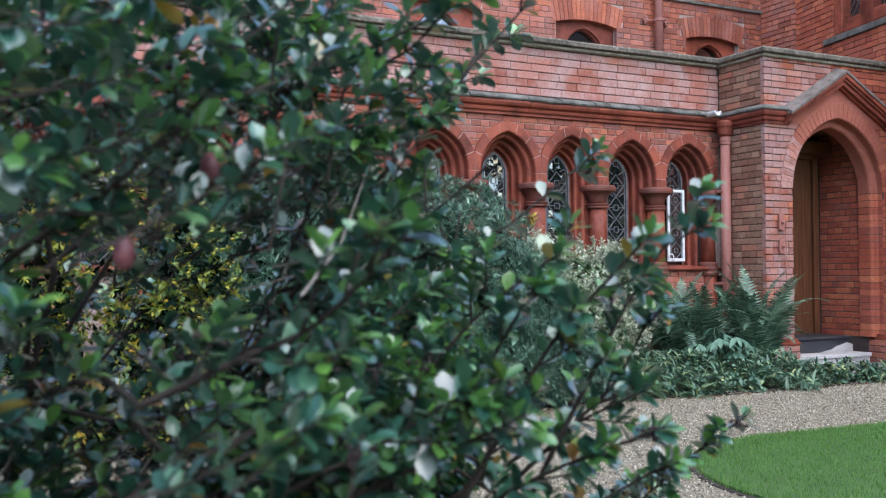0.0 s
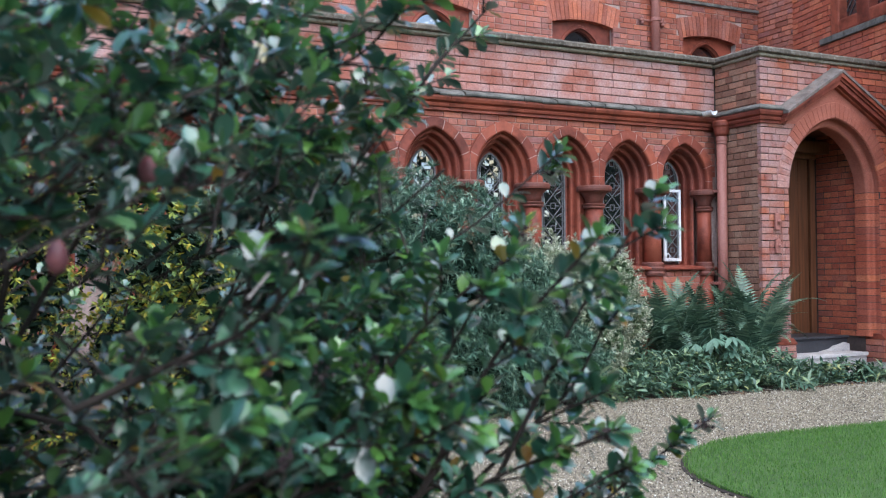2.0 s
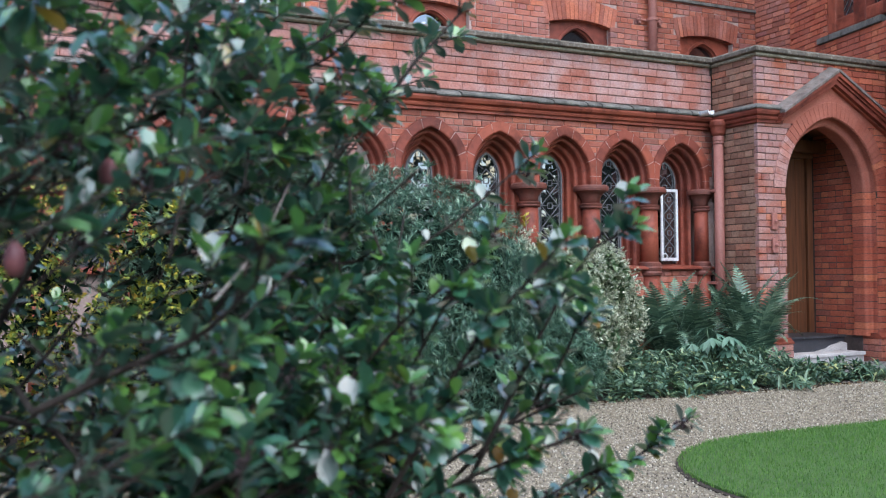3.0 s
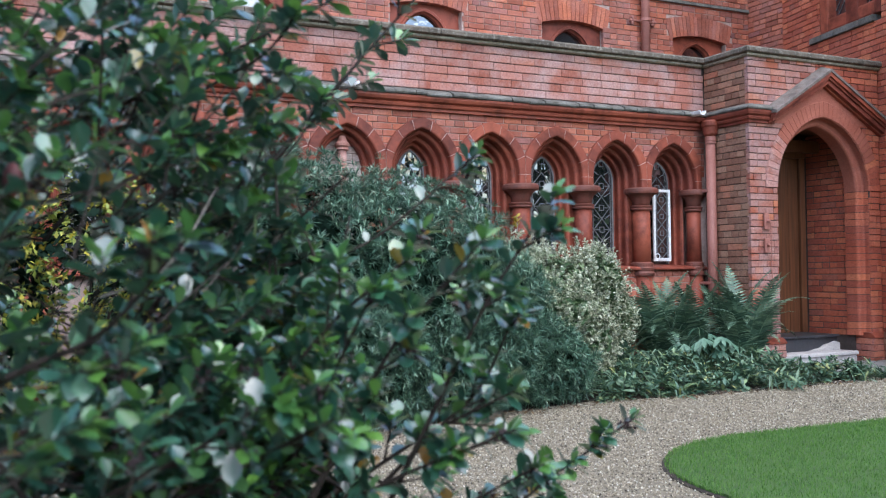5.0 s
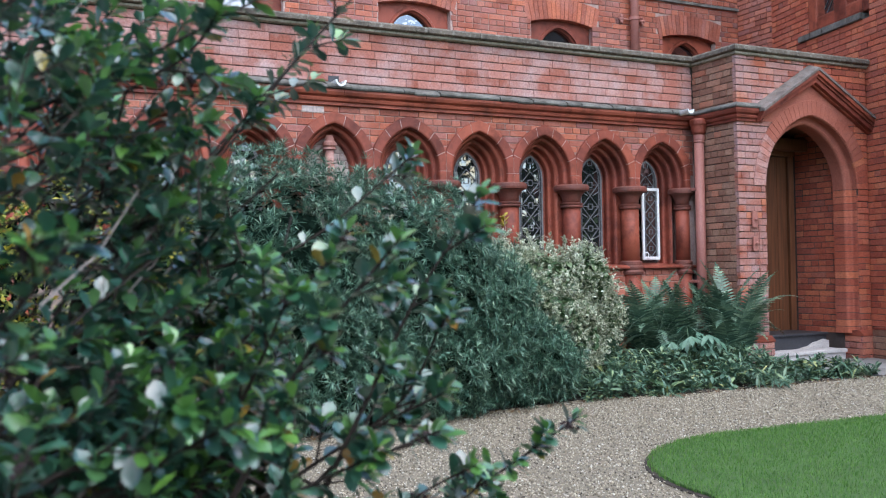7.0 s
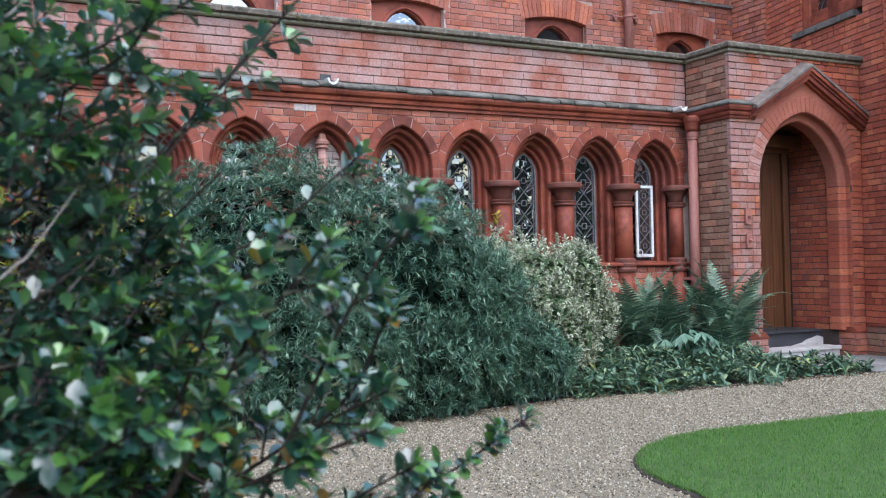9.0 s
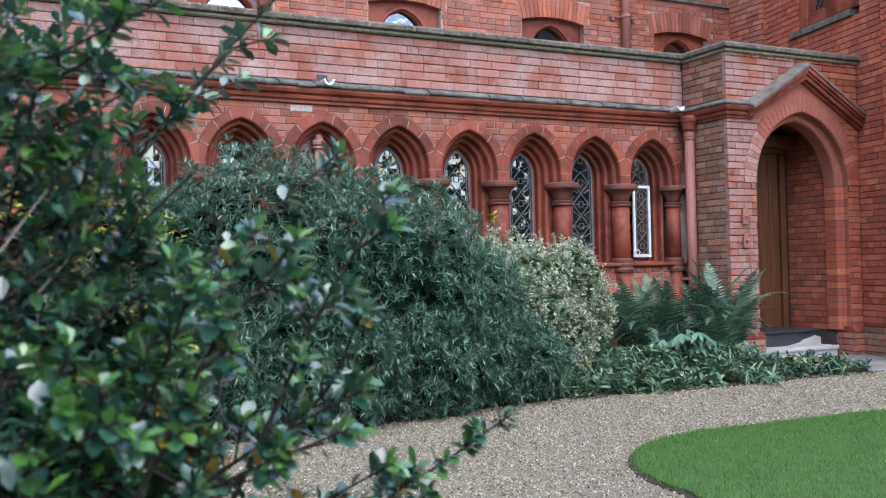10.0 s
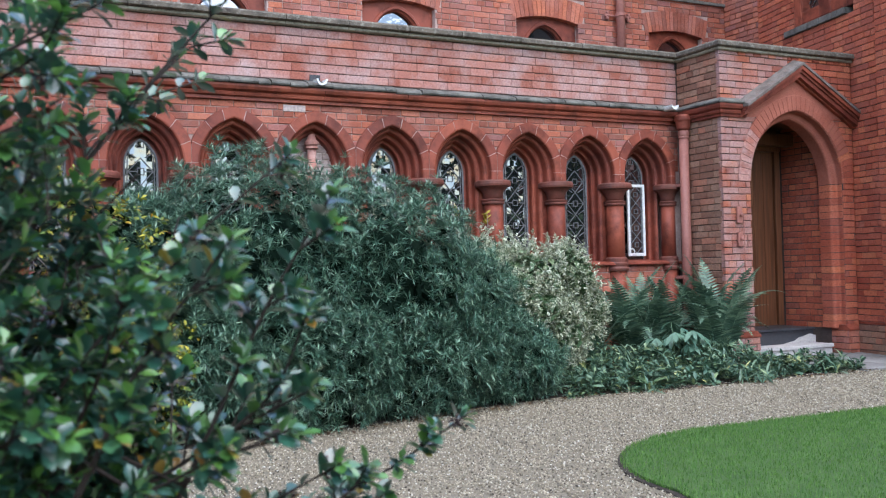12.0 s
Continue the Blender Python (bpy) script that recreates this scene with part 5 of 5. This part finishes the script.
def hellebore():
    t = thing("hellebore", "pale blue-green hand-leaved plant in the border", "plant", "", (-0.62, -1.12, 0))
    rng = np.random.default_rng(21)
    P, D, S = [], [], []
    for k in range(16):
        a, h, r = rng.uniform(0, 6.28), rng.uniform(0.3, 0.52), rng.uniform(0.05, 0.24)
        c = np.array([r * math.cos(a), r * math.sin(a), h])
        part("stalk", tube(bmesh.new(), [(0.02 * math.cos(a), 0.02 * math.sin(a), 0), tuple(c * np.array([0.6, 0.6, 0.75])), tuple(c)], 0.006, 0.004, 5), M_LEAF_GREEN, t)
        for j in range(7):
            b = a + (j - 3) * 0.62
            P.append(c)
            D.append((math.cos(b), math.sin(b), -0.45 + rng.uniform(-0.2, 0.2)))
            S.append(rng.uniform(0.12, 0.19))
    v, f = broad_leaf(0.26, 0.1, 0.25)
    scatter("leaves", v, f, frames_along(np.array(D), rng.uniform(-0.3, 0.3, len(D))), np.array(P), np.array(S), M_HELLEBORE, t)


hellebore()


def ground_cover():
    """Low mixed leaves that fill the border's edge: broad ones, small ones and straps."""
    rng = np.random.default_rng(31)
    n = 1500
    x = rng.uniform(-2.3, 1.15, n)
    y = -1.80 + rng.uniform(0, 1, n) ** 1.2 * 1.1 + 0.05 * np.sin(x * 5) + 0.04 * np.sin(x * 17) + np.maximum(0, x - 0.3) * 0.12 - np.abs(rng.normal(0, 0.05, n))
    keep = (x < 0.3) | (y < -1.42)
    x, y = x[keep], y[keep]
    n = len(x)
    h = 0.04 + 0.15 * np.clip((y + 1.8) / 0.6, 0, 1) * np.clip((1.0 - x) / 0.9, 0.08, 1) + rng.uniform(-0.05, 0.09, n) + 0.06 * np.sin(x * 9 + y * 7)
    tips = np.column_stack([x, y, np.maximum(0.03, h)])
    axes = np.column_stack([rng.normal(0, 0.35, n), rng.normal(-0.25, 0.3, n), np.ones(n)])
    kind = np.sin(x * 6.1 + 1.3 * np.sin(y * 9)) + rng.normal(0, 0.5, n)
    obs = []
    for sel, leaf, per, length in ((kind > 0.35, broad_leaf(0.36, 0.1, 0.2, 3), 11, (0.035, 0.085)), ((kind <= 0.35) & (kind > -0.5), broad_leaf(0.55, 0.12, 0.25, 3), 14, (0.022, 0.05)), (kind <= -0.5, broad_leaf(0.14, 0.1, 0.4, 3), 12, (0.06, 0.13))):
        p, d, s = rosettes(rng, tips[sel], axes[sel], per, (0.5, 1.6), length)
        v, f = leaf
        ob = scatter("ground_cover", v, f, frames_along(d, rng.uniform(-0.6, 0.6, len(d))), p, s * np.repeat(rng.uniform(0.6, 1.35, sel.sum()), per), M_COVER)
        tagged(ob, "low mixed green ground cover along the gravel edge", "ground cover", kind="stuff")


M_COVER = leaf_material("border_leaf", [(0.0, (0.035, 0.085, 0.055)), (0.45, (0.082, 0.165, 0.105)), (0.8, (0.15, 0.24, 0.145)), (0.95, (0.21, 0.29, 0.13)), (1.0, (0.34, 0.34, 0.13))], 0.42, 0.45, 0.1)
ground_cover()


def fallen_leaves():
    """Dry leaves on the gravel's edge."""
    rng = np.random.default_rng(71)
    n = 260
    x = rng.uniform(-4.8, 1.6, n)
    y = np.interp(x, (-4.8, -3.4, -2.3, 0.5, 1.6), (-2.3, -2.02, -1.82, -1.92, -1.95)) + rng.normal(-0.02, 0.07, n)
    a = rng.uniform(0, 6.283, n)
    v, f = broad_leaf(0.55, 0.25, 0.3, 3)
    d = np.column_stack([np.cos(a), np.sin(a), rng.normal(0, 0.2, n)])
    ob = scatter("fallen_leaves", v, f, frames_along(d, rng.uniform(-0.4, 0.4, n)), np.column_stack([x, y, rng.uniform(0.012, 0.022, n)]), rng.uniform(0.02, 0.05, n), M_DRY)
    return tagged(ob, "dry brown leaves fallen along the gravel edge", "leaves", kind="stuff")


M_DRY = leaf_material("dry_leaf", [(0.0, (0.06, 0.035, 0.02)), (0.6, (0.14, 0.08, 0.04)), (1.0, (0.22, 0.15, 0.07))], 0.8, 0.3)
fallen_leaves()


def broad_plant(x, y, n, size, seed, mat, label):
    t = thing("border_plant", label, "plant", "border plants", (x, y, 0))
    rng = np.random.default_rng(seed)
    a = rng.uniform(0, 6.28, n)
    d = np.column_stack([np.cos(a), np.sin(a), rng.uniform(0.3, 1.1, n)])
    v, f = broad_leaf(0.75, 0.12, 0.2)
    for k in range(n):
        lf = scatter("leaf", v, f, frames_along(d[k:k + 1], rng.uniform(-0.3, 0.3, 1)), np.array([[0.02 * math.cos(a[k]), 0.02 * math.sin(a[k]), 0.03]]), np.array([size * rng.uniform(0.7, 1.1)]), mat, t)
    return t


broad_plant(-1.45, -1.78, 7, 0.17, 1, M_LEAF_GREEN, "small broad-leaved green plant at the gravel edge")
broad_plant(-1.2, -1.74, 6, 0.12, 2, M_LEAF_GREEN, "small broad-leaved green plant at the gravel edge")
broad_plant(-0.35, -1.25, 9, 0.10, 3, M_LEAF_CREAM, "small cream-flowered plant in the border")
broad_plant(0.72, -1.72, 8, 0.09, 4, M_LEAF_GREEN, "small green weed by the flagstones")


def yellow_shrub():
    t = thing("yellow_shrub", "shrub turning yellow beyond the blue-green bush", "shrub", "", (-6.3, -2.1, 0))
    lumps = [((0.15, 0.0, 0.80), (0.78, 0.55, 0.92)), ((-0.7, 0.1, 0.9), (0.7, 0.6, 1.05)), ((0.45, -0.15, 0.45), (0.5, 0.45, 0.55))]
    rng = np.random.default_rng(41)
    tips, out = [], []
    for i, (c, r) in enumerate(lumps):
        p, o = lumpy(rng, 950, c, r, 4.0, 0.22, -0.8, i * 1.7)
        p = p - o * (rng.uniform(0, 1, len(p)) ** 2 * 0.2)[:, None]
        tips.append(p[p[:, 2] > 0.05])
        out.append(o[p[:, 2] > 0.05])
    tips, out = np.concatenate(tips), np.concatenate(out)
    p, d, s = rosettes(rng, tips, out + rng.normal(0, 0.4, out.shape), 8, (0.5, 1.5), (0.03, 0.055))
    v, f = broad_leaf(0.5, 0.08, 0.15, 2)
    scatter("leaves", v, f, frames_along(d, rng.uniform(-0.7, 0.7, len(d))), p, s, M_LEAF_MIX, t)
    inner_mass("inner_leaves", lumps, M_LEAF_SHADE, t, 8)
    for k in range(7):
        a = rng.uniform(0, 6.28)
        part("stem", tube(bmesh.new(), [(0, 0, 0), (0.25 * math.cos(a), 0.2 * math.sin(a), 0.5), (0.5 * math.cos(a), 0.4 * math.sin(a), 1.1)], 0.02, 0.006), M_BARK, t)


M_LEAF_MIX = leaf_material("turning_leaf", [(0.0, (0.08, 0.15, 0.04)), (0.4, (0.17, 0.24, 0.05)), (0.7, (0.34, 0.36, 0.06)), (0.92, (0.52, 0.42, 0.05)), (1.0, (0.45, 0.24, 0.04))], 0.5, 0.4, 0.2)
yellow_shrub()


# the glossy shrub close to the camera's way
def near_edge(z):
    """How far the dense part of the near shrub reaches along x at a height."""
    return float(np.interp(z, (0.4, 0.75, 0.85, 0.95, 1.1, 1.2, 1.4, 1.8), (-6.15, -6.16, -6.20, -6.28, -6.39, -6.42, -6.51, -6.60)))


def curve_points(pts, n):
    """A smooth line through four places."""
    p = [np.array(q, float) for q in pts]
    p = [2 * p[0] - p[1]] + p + [2 * p[-1] - p[-2]]
    out = []
    segs = len(p) - 3
    for i in range(n + 1):
        u = min(i / n * segs, segs - 1e-6)
        k = int(u)
        t = u - k
        a, b, c, d = p[k:k + 4]
        out.append(0.5 * ((2 * b) + (c - a) * t + (2 * a - 5 * b + 4 * c - d) * t * t + (3 * b - a - 3 * c + d) * t ** 3))
    return out


def spatulate_leaf(width=0.54, fold=0.10, curl=0.12, n=5):
    """A leaf one unit long along x, widest past its middle and blunt at its end."""
    v, f = [], []
    for k in range(n + 1):
        t = k / n
        w = width * (0.06 + 0.46 * math.sin(math.pi * min(1.0, t ** 1.5)) ** 0.75) if t < 1 else width * 0.05
        z = -curl * t * t
        v += [(t, -w, z + fold * w * 2), (t, 0, z), (t, w, z + fold * w * 2)]
    for k in range(n):
        a = 3 * k
        f += [(a, a + 3, a + 4, a + 1), (a + 1, a + 4, a + 5, a + 2)]
    return v, f


def near_shrub():
    base = np.array([-7.05, -6.75, 0.0])
    t = thing("glossy_shrub", "glossy dark green evergreen shrub with small rounded leaves", "shrub", "", tuple(base))
    rng = np.random.default_rng(51)
    wood, seeds = bmesh.new(), []
    P, D, S = [], [], []
    TP, TD, TS = [], [], []

    def leafed(line, density, tip=True, size=(0.017, 0.029), bare=0.2):
        ln = sum(np.linalg.norm(b - a) for a, b in zip(line, line[1:]))
        n = max(3, int(ln * density))
        for k in range(n):
            u = bare + (1 - bare) * (k + rng.uniform(0, 1)) / n
            i = min(int(u * (len(line) - 1)), len(line) - 2)
            q = line[i] + (line[i + 1] - line[i]) * (u * (len(line) - 1) - i)
            ax = line[i + 1] - line[i]
            ax = ax / np.linalg.norm(ax)
            for side in range(2):
                r = rng.normal(size=3)
                r -= r.dot(ax) * ax
                r /= np.linalg.norm(r)
                P.append(q)
                D.append(ax * rng.uniform(0.3, 1.1) + r + np.array([0, 0, rng.uniform(0.0, 0.35)]))
                S.append(rng.uniform(*size))
        if tip:
            ax = line[-1] - line[-2]
            ax = ax / np.linalg.norm(ax)
            if rng.random() < 0.16:
                seeds.append(line[-2] * 0.5 + line[-1] * 0.5)
            turn = rng.uniform(0, 6.28)
            u_ = np.cross(ax, (0.3, 0.2, 1.0))
            u_ /= np.linalg.norm(u_)
            w_ = np.cross(ax, u_)
            for k in range(10):
                a = turn + 2.4 * k
                d = ax * (0.35 + 0.1 * k) + np.cos(a) * u_ + np.sin(a) * w_
                young = k > 4
                (TP if young else P).append(line[-1] - ax * 0.0022 * (9 - k))
                (TD if young else D).append(d)
                (TS if young else S).append(rng.uniform(size[0], size[1]) * (1.08 if k < 7 else 0.8))

    # main stems
    stems = []
    for k in range(15):
        end = np.array([rng.uniform(-7.35, -6.5), rng.uniform(-7.25, -6.6), rng.uniform(0.8, 1.7)])
        b = base + np.array([rng.uniform(-0.15, 0.15), rng.uniform(-0.1, 0.1), 0])
        mid = b + (end - b) * np.array([0.35, 0.35, 0.55])
        line = curve_points([b, mid, b + (end - b) * np.array([0.7, 0.7, 0.82]), end], 10)
        stems.append(line)
        part("stem", tube(bmesh.new(), [tuple(q - base) for q in line], 0.005, 0.002, 6), M_BARK, t)

    def shoot(a, b, c, twigs=6, thick=0.0034, density=46, reach=(0.03, 0.07)):
        """A long outer shoot through three places, with leafy side twigs."""
        a, b, c = np.array(a), np.array(b), np.array(c)
        line = curve_points([a, a + (b - a) * 0.55, b, c], 12)
        part("shoot", tube(bmesh.new(), [tuple(q - base) for q in line], thick, 0.0013, 5), M_BARK, t)
        near = min((s for s in stems), key=lambda s: np.linalg.norm(s[7] - line[0]))
        tube(wood, [tuple(near[6] - base), tuple((near[7] + line[0]) / 2 - base + np.array([0, 0, -0.01])), tuple(line[0] - base)], thick * 0.9, thick * 0.8, 5)
        leafed(line, density)
        for k in range(twigs):
            i = 2 + int((k + rng.random()) / twigs * 10)
            ax = line[i] - line[i - 1]
            ax /= np.linalg.norm(ax)
            r = rng.normal(size=3)
            r -= r.dot(ax) * ax
            r /= np.linalg.norm(r)
            d = ax * 0.8 + r * 0.8 + np.array([0, 0, 0.25])
            d /= np.linalg.norm(d)
            L = rng.uniform(*reach)
            tw = [line[i] + d * L * u + np.array([0, 0, 0.03 * u * u * L]) for u in (0, 0.33, 0.66, 1)]
            tube(wood, [tuple(q - base) for q in tw], 0.0018, 0.001, 4)
            leafed(tw, 40)

    # slim shoots that stand out to the side and above
    shoot((-6.52, -6.96, 1.09), (-6.38, -7.01, 1.28), (-6.20, -7.06, 1.49), 8, 0.0026, 30, (0.03, 0.09))
    shoot((-6.43, -6.99, 1.22), (-6.36, -6.93, 1.29), (-6.28, -6.90, 1.325), 2, 0.002, 40)
    shoot((-6.36, -7.01, 1.30), (-6.32, -6.99, 1.345), (-6.26, -6.96, 1.37), 1, 0.0018, 44)
    shoot((-6.85, -7.06, 1.13), (-6.60, -7.14, 1.25), (-6.44, -7.20, 1.34), 9, 0.0042, 56)
    shoot((-6.56, -7.12, 1.25), (-6.51, -7.17, 1.28), (-6.48, -7.19, 1.315), 3, 0.002, 60)
    shoot((-6.60, -6.98, 1.03), (-6.34, -7.02, 1.093), (-6.206, -7.07, 1.207), 3, 0.003, 24, (0.02, 0.04))
    shoot((-6.38, -7.17, 0.80), (-6.29, -7.235, 1.02), (-6.232, -7.29, 1.14), 5, 0.0034, 44)
    shoot((-6.50, -7.22, 0.80), (-6.42, -7.29, 0.985), (-6.355, -7.36, 1.09), 7, 0.0040, 46)
    shoot((-6.45, -7.07, 0.78), (-6.31, -7.14, 0.875), (-6.231, -7.20, 0.925), 6, 0.0034, 46)
    shoot((-6.50, -7.17, 0.79), (-6.37, -7.23, 0.856), (-6.283, -7.287, 0.898), 6, 0.0034, 48)
    shoot((-6.34, -7.00, 0.72), (-6.10, -7.035, 0.777), (-5.968, -7.07, 0.858), 8, 0.0036, 50, (0.02, 0.045))
    shoot((-6.40, -7.02, 0.64), (-6.22, -7.08, 0.735), (-6.12, -7.10, 0.80), 7, 0.003, 48, (0.02, 0.05))
    shoot((-6.45, -7.10, 0.68), (-6.30, -7.15, 0.78), (-6.19, -7.18, 0.835), 6, 0.003, 46, (0.02, 0.05))
    shoot((-6.38, -6.98, 0.69), (-6.20, -7.00, 0.72), (-6.07, -7.03, 0.755), 7, 0.003, 46, (0.02, 0.05))
    shoot((-6.36, -7.12, 0.82), (-6.262, -7.175, 0.93), (-6.238, -7.21, 1.01), 4, 0.003, 48)
    shoot((-6.53, -7.10, 0.88), (-6.43, -7.18, 1.015), (-6.38, -7.25, 1.073), 5, 0.003, 46)
    shoot((-6.52, -7.16, 0.80), (-6.455, -7.235, 0.966), (-6.44, -7.30, 1.045), 5, 0.003, 46)
    shoot((-6.68, -7.28, 0.84), (-6.565, -7.37, 0.912), (-6.52, -7.41, 0.943), 5, 0.0034, 50)
    shoot((-6.72, -7.27, 0.85), (-6.61, -7.34, 0.918), (-6.56, -7.40, 0.966), 5, 0.0034, 50)
    shoot((-6.80, -7.35, 0.96), (-6.69, -7.42, 1.02), (-6.642, -7.47, 1.085), 5, 0.0034, 50)
    shoot((-6.90, -7.20, 1.05), (-6.80, -7.30, 1.13), (-6.74, -7.36, 1.20), 6, 0.003, 52)
    shoot((-6.85, -6.95, 1.15), (-6.72, -7.00, 1.27), (-6.64, -7.05, 1.40), 6, 0.003, 40)
    shoot((-6.70, -6.92, 1.10), (-6.58, -6.96, 1.26), (-6.50, -7.00, 1.38), 5, 0.003, 36)
    shoot((-6.95, -7.05, 1.12), (-6.86, -7.12, 1.25), (-6.80, -7.15, 1.36), 6, 0.003, 46)

    def spray(count, xs, ys, zs, density, loose=0.0):
        """Short leafy twigs that fill a part of the shrub, most of them rising outwards."""
        made = 0
        while made < count:
            z, x, y = rng.uniform(*zs), rng.uniform(*xs), rng.uniform(*ys)
            if x > near_edge(z) + rng.uniform(-0.12, 0.02):
                continue
            # keep the round outline in plan, let the top thin out and leave gaps between the boughs
            if y < -7.55 + max(0.0, x + 6.72) * 1.5 or rng.random() < max(0.0, (z - 1.12) * 1.5):
                continue
            if noise.noise(Vector((x * 7.0, y * 4.0, z * 7.0))) < loose:
                continue
            # an open place between the boughs
            zz = 1.056 + (z - 1.056) * 0.95 / (y + 8.1)
            if 1.0 < zz < 1.17 and -6.86 < x - 0.25 * max(0.0, y + 7.0) < -6.56 and rng.random() < 0.9:
                continue
            if 0.98 < zz < 1.13 and -6.60 < x - 0.3 * max(0.0, y + 7.0) < -6.44 and rng.random() < 0.75:
                continue
            tipp = np.array([x, y, z])
            along = np.array([0.75, -0.15, 0.6]) + rng.normal(0, 0.42, 3)
            along /= np.linalg.norm(along)
            root = tipp - along * rng.uniform(0.10, 0.22)
            mid = (tipp + root) / 2 + rng.normal(0, 0.010, 3) - np.array([0, 0, 0.008])
            line = curve_points([root, root + (mid - root) * 0.8, mid, tipp], 6)
            if made % 13 == 5 and y > -7.2:
                part("dead_twig", tube(bmesh.new(), [tuple(q - base) for q in line], 0.0016, 0.0008, 4), M_BARK_GREY, t, "bare grey twig")
            else:
                tube(wood, [tuple(q - base) for q in line], 0.0017, 0.0008, 4)
                leafed(line, density, True, (0.016, 0.027), 0.35)
            made += 1

    spray(560, (-7.25, -6.2), (-7.5, -6.85), (0.4, 1.15), 58, -0.14)
    spray(150, (-7.25, -6.45), (-7.45, -6.85), (1.05, 1.6), 56, -0.05)
    spray(70, (-7.05, -6.66), (-7.4, -6.9), (1.14, 1.5), 56, -0.1)
    spray(320, (-6.95, -6.2), (-7.35, -6.85), (0.5, 0.92), 58, -0.22)
    spray(290, (-6.6, -6.15), (-7.35, -6.92), (0.74, 1.08), 60, -0.3)
    spray(85, (-6.62, -6.38), (-7.2, -6.92), (1.05, 1.38), 50, -0.1)
    spray(160, (-7.25, -6.42), (-6.85, -6.25), (0.3, 1.5), 52, 0.0)
    tagged(part("fine_growth", wood, M_BARK, t), kind="stuff")
    v, f = spatulate_leaf()
    P, D, S = np.array(P), np.array(D), np.array(S)
    lv = scatter("leaves", v, f, frames_along(D, rng.uniform(-0.5, 0.5, len(P))), P - base, S, M_LEAF_NEAR, t)
    lv.data.shade_smooth()
    TP, TD, TS = np.array(TP), np.array(TD), np.array(TS)
    tv = scatter("young_leaves", v, f, frames_along(TD, rng.uniform(-0.5, 0.5, len(TP))), TP - base, TS, M_LEAF_TIP, t, "fresh green leaves at the shoot tips")
    tv.data.shade_smooth()
    # dried dark seed heads among the leaves
    head = np.repeat(np.array(seeds), 14, 0) + rng.normal(0, 0.0055, (len(seeds) * 14, 3))
    ball = [(1, 0, 0), (-1, 0, 0), (0, 1, 0), (0, -1, 0), (0, 0, 1), (0, 0, -1)]
    faces = [(0, 2, 4), (2, 1, 4), (1, 3, 4), (3, 0, 4), (2, 0, 5), (1, 2, 5), (3, 1, 5), (0, 3, 5)]
    sh = scatter("seed_head", ball, faces, frames_along(rng.normal(size=head.shape), rng.uniform(0, 6, len(head))), head - base, rng.uniform(0.0018, 0.0034, len(head)), M_SEED, t, "dark dried seed heads")
    tagged(sh, kind="stuff")
    for q in ((-6.812, -7.36, 1.066), (-6.747, -7.33, 1.130)):
        part("fruit", lathe([(0.001, -0.011), (0.0055, -0.009), (0.0078, -0.001), (0.0066, 0.007), (0.003, 0.013), (0.001, 0.014)], (0, 0), 10), M_BERRY, t, "dull red withered flower head", True).location = np.array(q) - base


near_shrub()


# trees added out of view, behind and beside the way, to shape the light
def far_woods():
    rng = np.random.default_rng(61)
    n = 9000
    a = rng.uniform(radians(-178), radians(20), n)
    r = rng.uniform(15, 21, n) + 1.5 * np.sin(a * 7)
    # heights and gap are set for low light and the windows' reflections
    top = 5.0 + 1.3 * np.sin(a * 5.3 + 1) + 1.4 * np.sin(a * 13) + 9.0 * (a > radians(-44))
    gap = np.exp(-((a - radians(-62)) / 0.36) ** 4) * 9
    z = rng.uniform(0, 1, n) ** 0.8 * np.maximum(1.0, top - gap)
    p = np.column_stack([-4 + r * np.cos(a), -6 + r * np.sin(a), z])
    d = rng.normal(size=(n, 3))
    v, f = broad_leaf(0.8, 0.2, 0.3, 2)
    return scatter("far_woods", v, f, frames_along(d, rng.uniform(0, 6, n)), p, rng.uniform(0.9, 1.9, n), M_WOODS)


tagged(far_woods(), "dark belt of trees added out of view round the garden", "trees", kind="stuff")

# ---------------------------------------------------------------- bricks, piece by piece
lay_all()
